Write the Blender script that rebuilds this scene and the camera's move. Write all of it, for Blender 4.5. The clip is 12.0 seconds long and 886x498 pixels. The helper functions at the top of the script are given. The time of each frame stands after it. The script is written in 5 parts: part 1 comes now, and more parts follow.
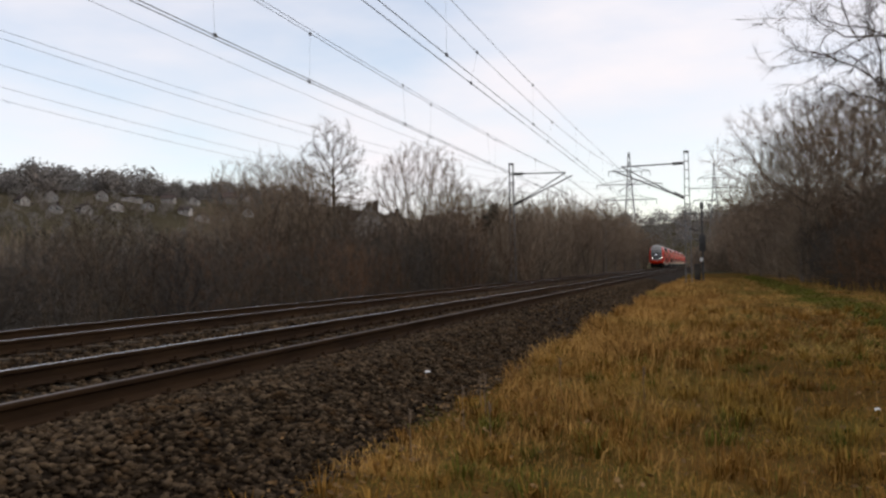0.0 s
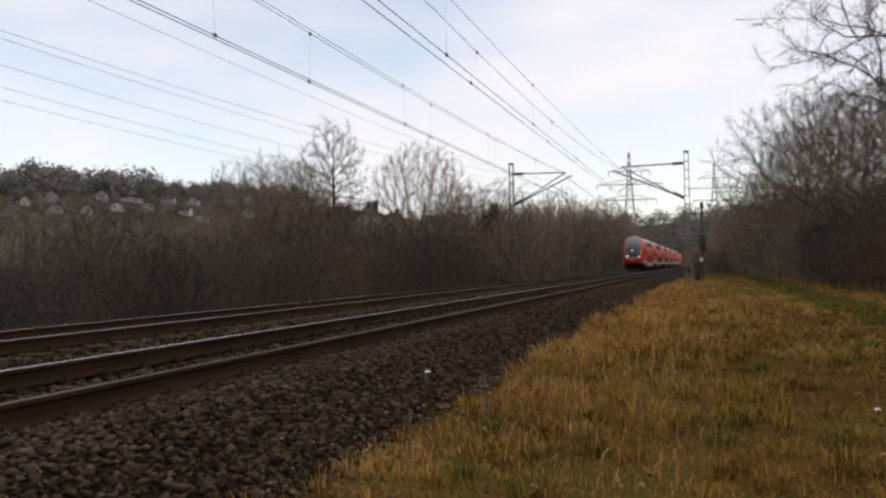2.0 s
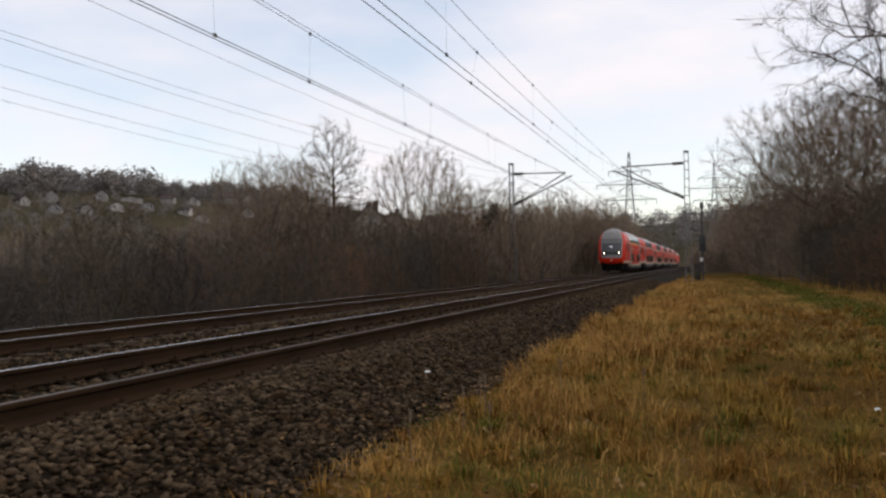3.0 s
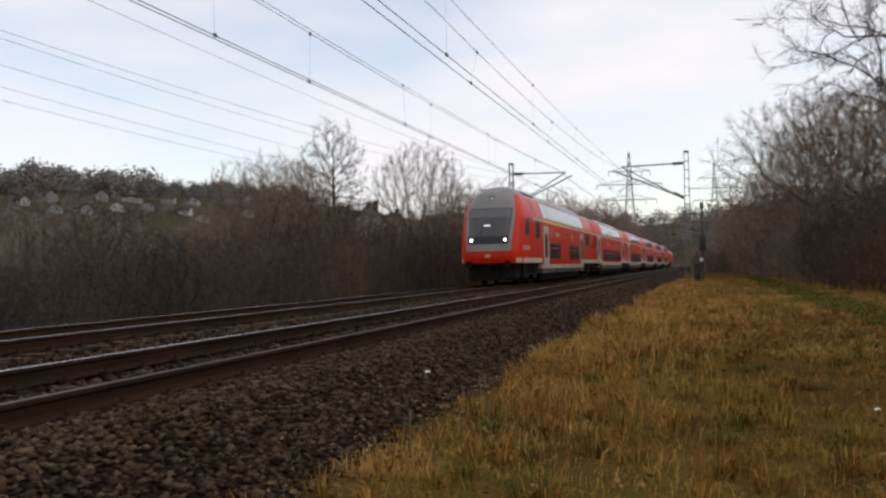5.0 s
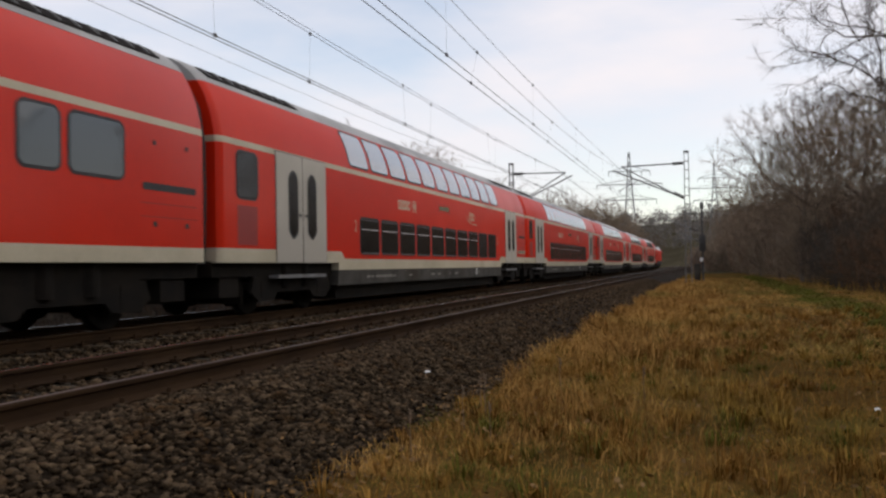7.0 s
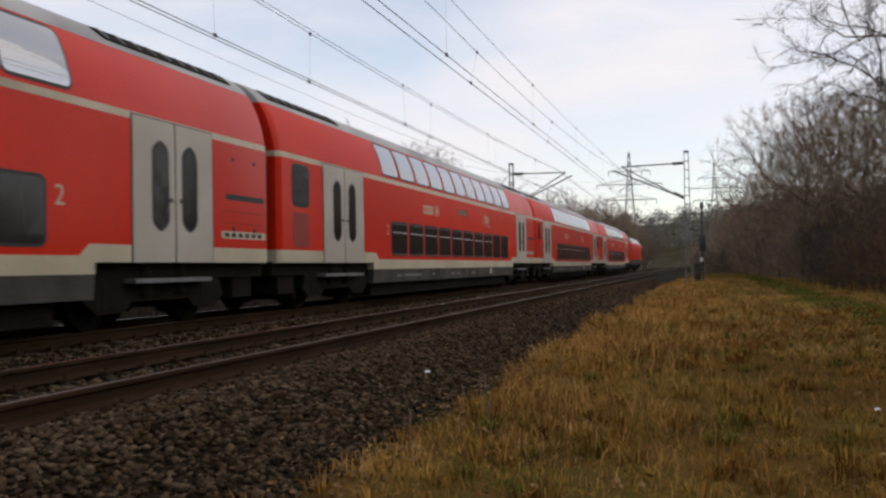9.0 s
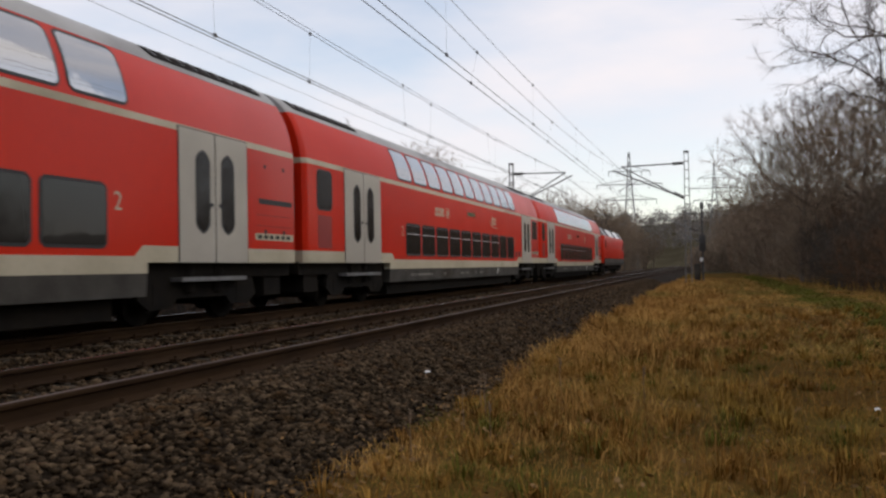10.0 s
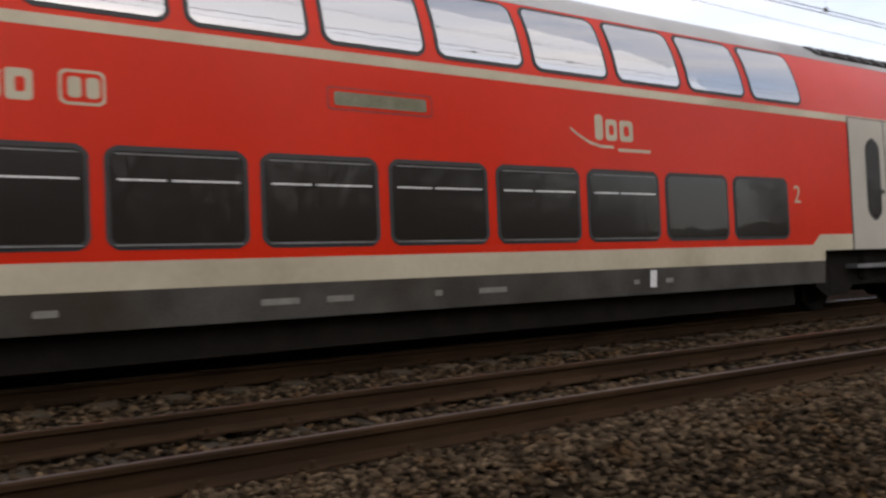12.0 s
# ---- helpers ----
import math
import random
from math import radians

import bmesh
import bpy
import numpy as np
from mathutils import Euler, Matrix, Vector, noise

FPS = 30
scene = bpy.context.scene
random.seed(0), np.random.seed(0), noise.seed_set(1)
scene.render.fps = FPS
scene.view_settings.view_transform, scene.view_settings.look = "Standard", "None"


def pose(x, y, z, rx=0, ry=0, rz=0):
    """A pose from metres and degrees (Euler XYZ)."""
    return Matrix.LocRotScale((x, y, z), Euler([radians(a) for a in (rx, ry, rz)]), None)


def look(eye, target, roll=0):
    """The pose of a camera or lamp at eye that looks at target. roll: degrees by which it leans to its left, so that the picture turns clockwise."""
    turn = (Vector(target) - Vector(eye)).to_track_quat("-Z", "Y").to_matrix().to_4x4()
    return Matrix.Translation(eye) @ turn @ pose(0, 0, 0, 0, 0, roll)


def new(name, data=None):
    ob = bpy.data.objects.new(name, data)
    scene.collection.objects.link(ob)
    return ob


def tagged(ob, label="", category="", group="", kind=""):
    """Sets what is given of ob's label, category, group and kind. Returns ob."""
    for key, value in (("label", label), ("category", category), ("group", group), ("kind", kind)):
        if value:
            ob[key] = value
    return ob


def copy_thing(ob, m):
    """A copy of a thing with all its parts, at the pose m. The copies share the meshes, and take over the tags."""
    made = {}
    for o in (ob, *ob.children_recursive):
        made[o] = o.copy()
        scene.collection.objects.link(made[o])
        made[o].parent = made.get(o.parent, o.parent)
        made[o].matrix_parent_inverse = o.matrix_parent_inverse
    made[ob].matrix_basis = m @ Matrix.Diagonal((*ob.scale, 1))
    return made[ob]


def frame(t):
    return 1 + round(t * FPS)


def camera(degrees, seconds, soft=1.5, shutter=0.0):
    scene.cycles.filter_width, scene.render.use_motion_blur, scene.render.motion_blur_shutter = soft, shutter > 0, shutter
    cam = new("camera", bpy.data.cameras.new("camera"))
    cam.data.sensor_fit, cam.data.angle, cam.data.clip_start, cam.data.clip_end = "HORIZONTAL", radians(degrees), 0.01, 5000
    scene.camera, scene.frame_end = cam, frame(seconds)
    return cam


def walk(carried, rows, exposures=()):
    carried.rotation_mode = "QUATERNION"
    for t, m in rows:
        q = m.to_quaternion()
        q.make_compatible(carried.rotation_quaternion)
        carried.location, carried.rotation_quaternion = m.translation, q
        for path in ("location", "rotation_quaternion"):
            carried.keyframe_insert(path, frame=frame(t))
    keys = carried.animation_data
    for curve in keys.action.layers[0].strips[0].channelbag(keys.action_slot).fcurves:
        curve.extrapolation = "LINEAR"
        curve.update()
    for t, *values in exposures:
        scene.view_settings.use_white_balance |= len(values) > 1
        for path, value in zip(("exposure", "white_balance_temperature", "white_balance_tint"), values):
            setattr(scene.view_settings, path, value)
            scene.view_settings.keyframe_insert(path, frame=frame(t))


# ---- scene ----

# ---------------------------------------------------------------- camera
cam = camera(52.83, 12.0, soft=2.5, shutter=0.08)
EYE = (0.0, 0.0, 0.81)
PAN = [(0.0, 16.49, 1.22, 1.04), (5.0, 16.49, 1.22, 1.04), (10.3, 16.49, 1.22, 1.04), (10.6, 16.55, 1.22, 1.05),
       (10.7, 16.82, 1.28, 1.2), (10.8, 17.03, 1.36, 1.5), (11.0, 17.05, 1.38, 1.55), (11.1, 17.35, 1.45, 1.7),
       (11.2, 18.05, 1.58, 2.0), (11.3, 19.25, 1.66, 2.3), (11.4, 21.35, 1.70, 2.43), (11.5, 24.67, 1.70, 2.44),
       (11.6, 28.71, 1.72, 2.42), (11.7, 33.89, 1.80, 2.47), (11.8, 39.63, 1.80, 2.49), (11.9, 46.72, 1.84, 2.50),
       (12.0, 54.65, 1.79, 2.44)]
walk(cam, [(t, pose(*EYE, 90 + p, r, y)) for t, y, p, r in PAN], exposures=[(0.0, 0.12), (5.5, 0.12), (6.3, 0.05), (10.6, 0.05), (11.1, 0.05), (11.5, 0.03), (11.8, 0.18), (12.0, 0.48)])

# plan: the tracks run along y, rail heads lie at z = 0
NEAR, FAR = -5.06, -9.24          # centre lines of the two tracks
GAUGE = 1.507                     # between rail centres
GRASS = -0.55                     # level of the meadow
TOE = -2.5                        # foot of the ballast shoulder
SPEED, HEAD = 25.68, 166.05       # train speed and the y at which an even run would begin

# ---------------------------------------------------------------- light
world = bpy.data.worlds.new("sky")
scene.world = world
world.use_nodes = True
wn, wl = world.node_tree.nodes, world.node_tree.links
wn.clear()
w_out = wn.new("ShaderNodeOutputWorld")
w_bg = wn.new("ShaderNodeBackground")
w_sky = wn.new("ShaderNodeTexSky")
w_sky.sky_type, w_sky.sun_disc = "NISHITA", False
w_sky.sun_elevation, w_sky.sun_rotation = radians(31), radians(74)
w_sky.air_density, w_sky.dust_density, w_sky.ozone_density = 1.0, 0.6, 1.0
w_tc = wn.new("ShaderNodeTexCoord")
w_map = wn.new("ShaderNodeMapping")
w_map.inputs["Scale"].default_value = (1.3, 1.3, 4.2)
w_noise = wn.new("ShaderNodeTexNoise")
w_noise.inputs["Scale"].default_value = 1.7
w_noise.inputs["Detail"].default_value = 5.0
w_noise.inputs["Roughness"].default_value = 0.52
w_ramp = wn.new("ShaderNodeValToRGB")
w_ramp.color_ramp.elements[0].position, w_ramp.color_ramp.elements[1].position = 0.34, 0.66
w_ramp.color_ramp.elements[0].color = (0.3, 0.3, 0.3, 1)
w_ramp.color_ramp.elements[1].color = (1, 1, 1, 1)
w_gain = wn.new("ShaderNodeMix")
w_gain.data_type, w_gain.blend_type = "RGBA", "MULTIPLY"
w_gain.inputs["Factor"].default_value = 1.0
w_gain.inputs["B"].default_value = (0.20, 0.19, 0.18, 1)
w_mix = wn.new("ShaderNodeMix")
w_mix.data_type = "RGBA"
w_mix.inputs["B"].default_value = (0.92, 0.87, 0.90, 1)
wl.new(w_tc.outputs["Generated"], w_map.inputs["Vector"])
wl.new(w_map.outputs["Vector"], w_noise.inputs["Vector"])
wl.new(w_noise.outputs["Fac"], w_ramp.inputs["Fac"])
wl.new(w_sky.outputs["Color"], w_gain.inputs["A"])
wl.new(w_gain.outputs["Result"], w_mix.inputs["A"])
wl.new(w_ramp.outputs["Color"], w_mix.inputs["Factor"])
wl.new(w_mix.outputs["Result"], w_bg.inputs["Color"])
w_bg.inputs["Strength"].default_value = 1.0
wl.new(w_bg.outputs["Background"], w_out.inputs["Surface"])

sun = new("sun", bpy.data.lights.new("sun", "SUN"))
sun.data.energy, sun.data.angle, sun.data.color = 0.6, radians(75), (1.0, 0.86, 0.70)
sun.matrix_basis = look((34, 10, 22), (0, 0, 0))


# ---------------------------------------------------------------- materials
def material(name, base, second=None, scale=3.0, rough=0.8, metal=0.0, bump=0.0, fine=40.0, third=None, spec=0.5, coords="Object",
             island=0.0, each=0.0, coat=0.0, detail=6.0, contrast=(0.35, 0.65), stretch=(1, 1, 1), speckle=1.0):
    """Two scales of noise between base and second (and stains of third), bump by the fine noise, and a change from piece to piece."""
    m = bpy.data.materials.new(name)
    m.use_nodes = True
    n, l = m.node_tree.nodes, m.node_tree.links
    b = n["Principled BSDF"]
    second = second or tuple(c * 0.75 for c in base)
    tc, mp = n.new("ShaderNodeTexCoord"), n.new("ShaderNodeMapping")
    mp.inputs["Scale"].default_value = stretch
    l.new(tc.outputs[coords], mp.inputs["Vector"])

    def noise_node(s, d):
        t = n.new("ShaderNodeTexNoise")
        t.inputs["Scale"].default_value, t.inputs["Detail"].default_value = s, d
        l.new(mp.outputs["Vector"], t.inputs["Vector"])
        return t

    def mix(a, bb, fac, mode="MIX"):
        x = n.new("ShaderNodeMix")
        x.data_type, x.blend_type = "RGBA", mode
        for key, val in (("A", a), ("B", bb), ("Factor", fac)):
            if isinstance(val, (tuple, float, int)):
                x.inputs[key].default_value = (*val, 1) if isinstance(val, tuple) else val
            else:
                l.new(val, x.inputs[key])
        return x.outputs["Result"]

    def ramp(src, lo, hi):
        r = n.new("ShaderNodeMapRange")
        r.inputs["From Min"].default_value, r.inputs["From Max"].default_value = lo, hi
        l.new(src, r.inputs["Value"])
        return r.outputs["Result"]

    coarse, grain = noise_node(scale, detail), noise_node(fine, 3.0)
    col = mix(base, second, ramp(coarse.outputs["Fac"], *contrast))
    if third:
        stain = noise_node(scale * 0.37, 4.0)
        col = mix(col, third, ramp(stain.outputs["Fac"], 0.52, 0.68))
    g = ramp(grain.outputs["Fac"], 0.25, 0.75)
    shade = n.new("ShaderNodeMapRange")
    shade.inputs["To Min"].default_value, shade.inputs["To Max"].default_value = 1 - 0.14 * speckle, 1 + 0.12 * speckle
    l.new(g, shade.inputs["Value"])
    hsv = n.new("ShaderNodeHueSaturation")
    l.new(col, hsv.inputs["Color"])
    l.new(shade.outputs["Result"], hsv.inputs["Value"])
    col = hsv.outputs["Color"]
    for amount, kind, out in ((island, "ShaderNodeNewGeometry", "Random Per Island"), (each, "ShaderNodeObjectInfo", "Random")):
        if amount:
            src = n.new(kind)
            mr = n.new("ShaderNodeMapRange")
            mr.inputs["To Min"].default_value, mr.inputs["To Max"].default_value = 1 - amount, 1 + amount
            l.new(src.outputs[out], mr.inputs["Value"])
            h2 = n.new("ShaderNodeHueSaturation")
            l.new(col, h2.inputs["Color"])
            l.new(mr.outputs["Result"], h2.inputs["Value"])
            col = h2.outputs["Color"]
    l.new(col, b.inputs["Base Color"])
    rr = n.new("ShaderNodeMapRange")
    rr.inputs["To Min"].default_value, rr.inputs["To Max"].default_value = max(0.02, rough - 0.08), min(1.0, rough + 0.08)
    l.new(coarse.outputs["Fac"], rr.inputs["Value"])
    l.new(rr.outputs["Result"], b.inputs["Roughness"])
    b.inputs["Metallic"].default_value = metal
    b.inputs["Specular IOR Level"].default_value = spec
    b.inputs["Coat Weight"].default_value = coat
    b.inputs["Coat Roughness"].default_value = 0.12
    if bump:
        bp = n.new("ShaderNodeBump")
        bp.inputs["Strength"].default_value, bp.inputs["Distance"].default_value = bump, 0.02
        l.new(grain.outputs["Fac"], bp.inputs["Height"])
        l.new(bp.outputs["Normal"], b.inputs["Normal"])
    return m


def glass_material(name, tint, mirror, wave=0.0):
    """A tinted pane with a reflective coating over a dark saloon; a paler tint carries painted sky brightness."""
    m = bpy.data.materials.new(name)
    m.use_nodes = True
    n, l = m.node_tree.nodes, m.node_tree.links
    b = n["Principled BSDF"]
    b.inputs["Base Color"].default_value = (*tint, 1)
    b.inputs["Roughness"].default_value = 0.25
    b.inputs["Specular IOR Level"].default_value = 0.12
    gl = n.new("ShaderNodeBsdfGlossy")
    gl.inputs["Color"].default_value = (0.70, 0.72, 0.75, 1)
    gl.inputs["Roughness"].default_value = 0.03
    t = n.new("ShaderNodeTexNoise")
    tc = n.new("ShaderNodeTexCoord")
    l.new(tc.outputs["Object"], t.inputs["Vector"])
    t.inputs["Scale"].default_value = 1.6
    bp = n.new("ShaderNodeBump")
    bp.inputs["Strength"].default_value, bp.inputs["Distance"].default_value = wave, 0.05
    l.new(t.outputs["Fac"], bp.inputs["Height"])
    l.new(bp.outputs["Normal"], gl.inputs["Normal"])
    fr = n.new("ShaderNodeFresnel")
    fr.inputs["IOR"].default_value = 1.5
    mr = n.new("ShaderNodeMapRange")
    mr.inputs["From Min"].default_value, mr.inputs["From Max"].default_value = 0.04, 1.0
    mr.inputs["To Min"].default_value, mr.inputs["To Max"].default_value = mirror, 1.0
    l.new(fr.outputs["Fac"], mr.inputs["Value"])
    mx = n.new("ShaderNodeMixShader")
    l.new(mr.outputs["Result"], mx.inputs["Fac"])
    l.new(b.outputs["BSDF"], mx.inputs[1])
    l.new(gl.outputs["BSDF"], mx.inputs[2])
    l.new(mx.outputs["Shader"], n["Material Output"].inputs["Surface"])
    return m


def glow(name, colour, strength):
    m = bpy.data.materials.new(name)
    m.use_nodes = True
    b = m.node_tree.nodes["Principled BSDF"]
    b.inputs["Base Color"].default_value = (*colour, 1)
    b.inputs["Emission Color"].default_value = (*colour, 1)
    b.inputs["Emission Strength"].default_value = strength
    return m


RED = material("red_paint", (0.57, 0.0205, 0.0022), (0.52, 0.018, 0.0022), 0.5, 0.42, third=(0.50, 0.019, 0.004), coat=0.12, fine=6, spec=0.12, speckle=0.2)
CREAM = material("cream_paint", (0.50, 0.45, 0.33), (0.44, 0.39, 0.28), 1.2, 0.55, third=(0.36, 0.315, 0.22), fine=12, spec=0.2, speckle=0.4)
YELLOW = material("yellow_paint", (0.68, 0.42, 0.03), (0.6, 0.37, 0.03), 1.0, 0.45)
ROOF = material("roof_grey_paint", (0.36, 0.355, 0.34), (0.30, 0.295, 0.28), 0.8, 0.5, third=(0.17, 0.165, 0.16))
SKIRT = material("skirt_grey_paint", (0.075, 0.070, 0.060), (0.042, 0.038, 0.032), 1.4, 0.75, third=(0.038, 0.029, 0.020), bump=0.1, spec=0.2)
DOORPAINT = material("door_grey_paint", (0.46, 0.43, 0.36), (0.40, 0.37, 0.31), 0.9, 0.5, third=(0.40, 0.37, 0.31), spec=0.2, speckle=0.4)
RUBBER = material("black_rubber", (0.02, 0.02, 0.021), (0.03, 0.03, 0.03), 6, 0.7)
# Near black: the shade beneath the cars is put into this colour.
DARK = material("shaded_running_gear", (0.009, 0.008, 0.007), (0.016, 0.013, 0.010), 3, 0.9, bump=0.3, spec=0.1)
NOSEGREY = material("nose_grey_paint", (0.235, 0.228, 0.212), (0.19, 0.184, 0.172), 0.9, 0.5)
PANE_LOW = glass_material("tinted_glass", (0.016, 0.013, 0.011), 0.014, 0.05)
# MID, FRONT, HIGH: reflected sky painted in as paler tint and stronger mirror.
PANE_MID = glass_material("sky_paled_tinted_glass", (0.022, 0.020, 0.019), 0.055, 0.05)
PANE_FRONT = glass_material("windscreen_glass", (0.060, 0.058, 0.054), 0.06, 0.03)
PANE_HIGH = glass_material("sky_paled_coated_glass", (0.15, 0.152, 0.155), 0.42, 0.08)
VISOR = material("visor_grey", (0.135, 0.132, 0.125), (0.11, 0.108, 0.102), 2, 0.4)
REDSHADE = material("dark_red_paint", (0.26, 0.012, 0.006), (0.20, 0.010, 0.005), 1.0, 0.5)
CABLIGHT = glow("cab_lamp", (0.95, 0.97, 1.0), 0.8)
DIMLAMP = glow("marker_lamp", (0.7, 0.6, 0.42), 0.3)
LAMP = glow("headlight", (1.0, 0.86, 0.62), 16.0)
DISPLAY = material("display_glass", (0.12, 0.12, 0.07), (0.16, 0.15, 0.09), 8, 0.2)
RAILSIDE = material("rusty_rail_steel", (0.046, 0.027, 0.014), (0.028, 0.017, 0.010), 5, 0.9, bump=0.2, stretch=(1, 0.2, 1), spec=0.04)
RAILTOP = material("polished_rail_steel", (0.50, 0.48, 0.46), (0.38, 0.36, 0.34), 2, 0.25, metal=1.0, stretch=(1, 0.3, 1))
# Same steel as RAILTOP; its missing sky sheen is put into the darker colour.
RAILNOSHEEN = material("rail_steel_without_sheen", (0.11, 0.085, 0.07), (0.07, 0.05, 0.04), 2, 0.6, metal=0.5, stretch=(1, 0.3, 1))
SLEEPER = material("sleeper_concrete", (0.072, 0.058, 0.040), (0.042, 0.034, 0.024), 4, 0.95, bump=0.4, each=0.3, third=(0.062, 0.044, 0.028), spec=0.1)
STONE = material("ballast_stone", (0.094, 0.066, 0.039), (0.032, 0.022, 0.013), 9, 0.95, bump=0.3, island=0.75, third=(0.060, 0.035, 0.016), spec=0.04)
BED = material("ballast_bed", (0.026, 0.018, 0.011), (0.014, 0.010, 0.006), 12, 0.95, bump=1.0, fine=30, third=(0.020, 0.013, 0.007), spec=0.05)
EARTH = material("meadow_soil", (0.135, 0.076, 0.023), (0.066, 0.042, 0.014), 0.9, 0.98, bump=0.8, fine=25, third=(0.085, 0.074, 0.018), spec=0.0)
STRAW = material("dry_grass", (0.335, 0.185, 0.042), (0.172, 0.087, 0.022), 0.55, 0.95, island=0.5, contrast=(0.36, 0.64), third=(0.170, 0.125, 0.024), spec=0.0)
PALESTRAW = material("pale_straw", (0.47, 0.275, 0.084), (0.27, 0.142, 0.042), 0.5, 0.95, island=0.45, contrast=(0.38, 0.62), third=(0.24, 0.180, 0.050), spec=0.0)
GREEN = material("green_grass", (0.135, 0.135, 0.022), (0.092, 0.092, 0.017), 0.8, 0.9, island=0.35, spec=0.03)
LEAF = material("fallen_leaf", (0.11, 0.062, 0.024), (0.20, 0.12, 0.05), 3, 0.9, island=0.6, spec=0.1)
BARK = material("grey_bark", (0.150, 0.124, 0.098), (0.092, 0.076, 0.060), 4, 0.95, each=0.15, spec=0.1)
BOUGH = material("dark_bough_bark", (0.105, 0.080, 0.060), (0.066, 0.050, 0.038), 3, 0.95, spec=0.1)
TWIG = material("brown_twigs", (0.240, 0.182, 0.128), (0.155, 0.116, 0.082), 3, 0.95, each=0.25, spec=0.1)
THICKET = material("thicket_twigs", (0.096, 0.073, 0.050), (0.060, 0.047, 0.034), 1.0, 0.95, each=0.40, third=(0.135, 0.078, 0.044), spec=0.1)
# Paler than THICKET: haze over the farther bushes is put into the colour.
HAZEBRUSH = material("hazed_brush_twigs", (0.270, 0.212, 0.152), (0.170, 0.136, 0.100), 0.16, 0.95, island=0.35, third=(0.255, 0.165, 0.104), spec=0.1)
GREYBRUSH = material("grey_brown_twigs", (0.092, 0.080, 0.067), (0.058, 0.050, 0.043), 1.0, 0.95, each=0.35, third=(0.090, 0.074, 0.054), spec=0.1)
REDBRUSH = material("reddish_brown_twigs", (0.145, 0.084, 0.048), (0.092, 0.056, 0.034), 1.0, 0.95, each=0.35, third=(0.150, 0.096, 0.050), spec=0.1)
STENCIL = material("stencil_paint", (0.22, 0.21, 0.18), (0.16, 0.15, 0.13), 8, 0.8)
NEEDLES = material("conifer_needles", (0.040, 0.046, 0.030), (0.026, 0.030, 0.020), 2, 0.9)
GALV = material("galvanised_steel", (0.20, 0.20, 0.20), (0.14, 0.135, 0.13), 3, 0.6, metal=0.4)
WIRE = material("copper_wire", (0.06, 0.055, 0.052), (0.05, 0.045, 0.045), 3, 0.6, metal=0.3)
# Pale grey-brown base with the distance haze mixed into it.
HILL = material("hazed_distant_woodland", (0.215, 0.200, 0.185), (0.155, 0.143, 0.132), 0.05, 0.98, fine=1.2, third=(0.195, 0.165, 0.140), spec=0.0, island=0.05)
FIELD = material("valley_ground", (0.070, 0.060, 0.038), (0.050, 0.043, 0.027), 0.05, 0.98, fine=2, spec=0.0)
PLASTER = material("house_plaster", (0.36, 0.335, 0.31), (0.26, 0.24, 0.22), 0.5, 0.9, each=0.5)
TILE = material("roof_tiles", (0.075, 0.055, 0.048), (0.050, 0.040, 0.036), 1.5, 0.95, each=0.35, spec=0.1)
WINDOWDARK = material("house_window_glass", (0.04, 0.045, 0.05), (0.03, 0.03, 0.03), 2, 0.15)
WHITEPAINT = material("white_paint", (0.75, 0.75, 0.73), (0.65, 0.65, 0.63), 3, 0.5)
RUST = material("weathered_signal_paint", (0.085, 0.085, 0.085), (0.06, 0.058, 0.055), 3, 0.8)


# ---------------------------------------------------------------- mesh helpers
class Geo:
    """Gathers vertices and faces."""

    def __init__(self):
        self.v, self.f = [], []

    def add(self, vs, fs):
        o = len(self.v)
        self.v += [tuple(p) for p in vs]
        self.f += [tuple(i + o for i in q) for q in fs]
        return self

    def box(self, x0, x1, y0, y1, z0, z1):
        return self.add([(x0, y0, z0), (x1, y0, z0), (x1, y1, z0), (x0, y1, z0), (x0, y0, z1), (x1, y0, z1), (x1, y1, z1), (x0, y1, z1)],
                        [(0, 3, 2, 1), (4, 5, 6, 7), (0, 1, 5, 4), (1, 2, 6, 5), (2, 3, 7, 6), (3, 0, 4, 7)])

    def rod(self, p, q, r, r2=None, n=6, cap=True):
        p, q = Vector(p), Vector(q)
        r2 = r if r2 is None else r2
        d = (q - p).normalized()
        a = d.orthogonal().normalized()
        b = d.cross(a)
        vs = []
        for c, rr in ((p, r), (q, r2)):
            vs += [c + (a * math.cos(2 * math.pi * i / n) + b * math.sin(2 * math.pi * i / n)) * rr for i in range(n)]
        fs = [(i, (i + 1) % n, n + (i + 1) % n, n + i) for i in range(n)]
        if cap:
            fs += [tuple(range(n - 1, -1, -1)), tuple(range(n, 2 * n))]
        return self.add(vs, fs)

    def loft(self, rings, closed=True, cap=True):
        n = len(rings[0])
        vs = [p for r in rings for p in r]
        fs = []
        for k in range(len(rings) - 1):
            for i in range(n if closed else n - 1):
                j = (i + 1) % n
                fs.append((k * n + i, k * n + j, (k + 1) * n + j, (k + 1) * n + i))
        if cap and closed:
            fs += [tuple(range(n - 1, -1, -1)), tuple(range((len(rings) - 1) * n, len(rings) * n))]
        return self.add(vs, fs)

    def prism(self, outline, y0, y1):
        """outline: points (x, z), pushed along y."""
        return self.loft([[(x, y, z) for x, z in outline] for y in (y0, y1)])


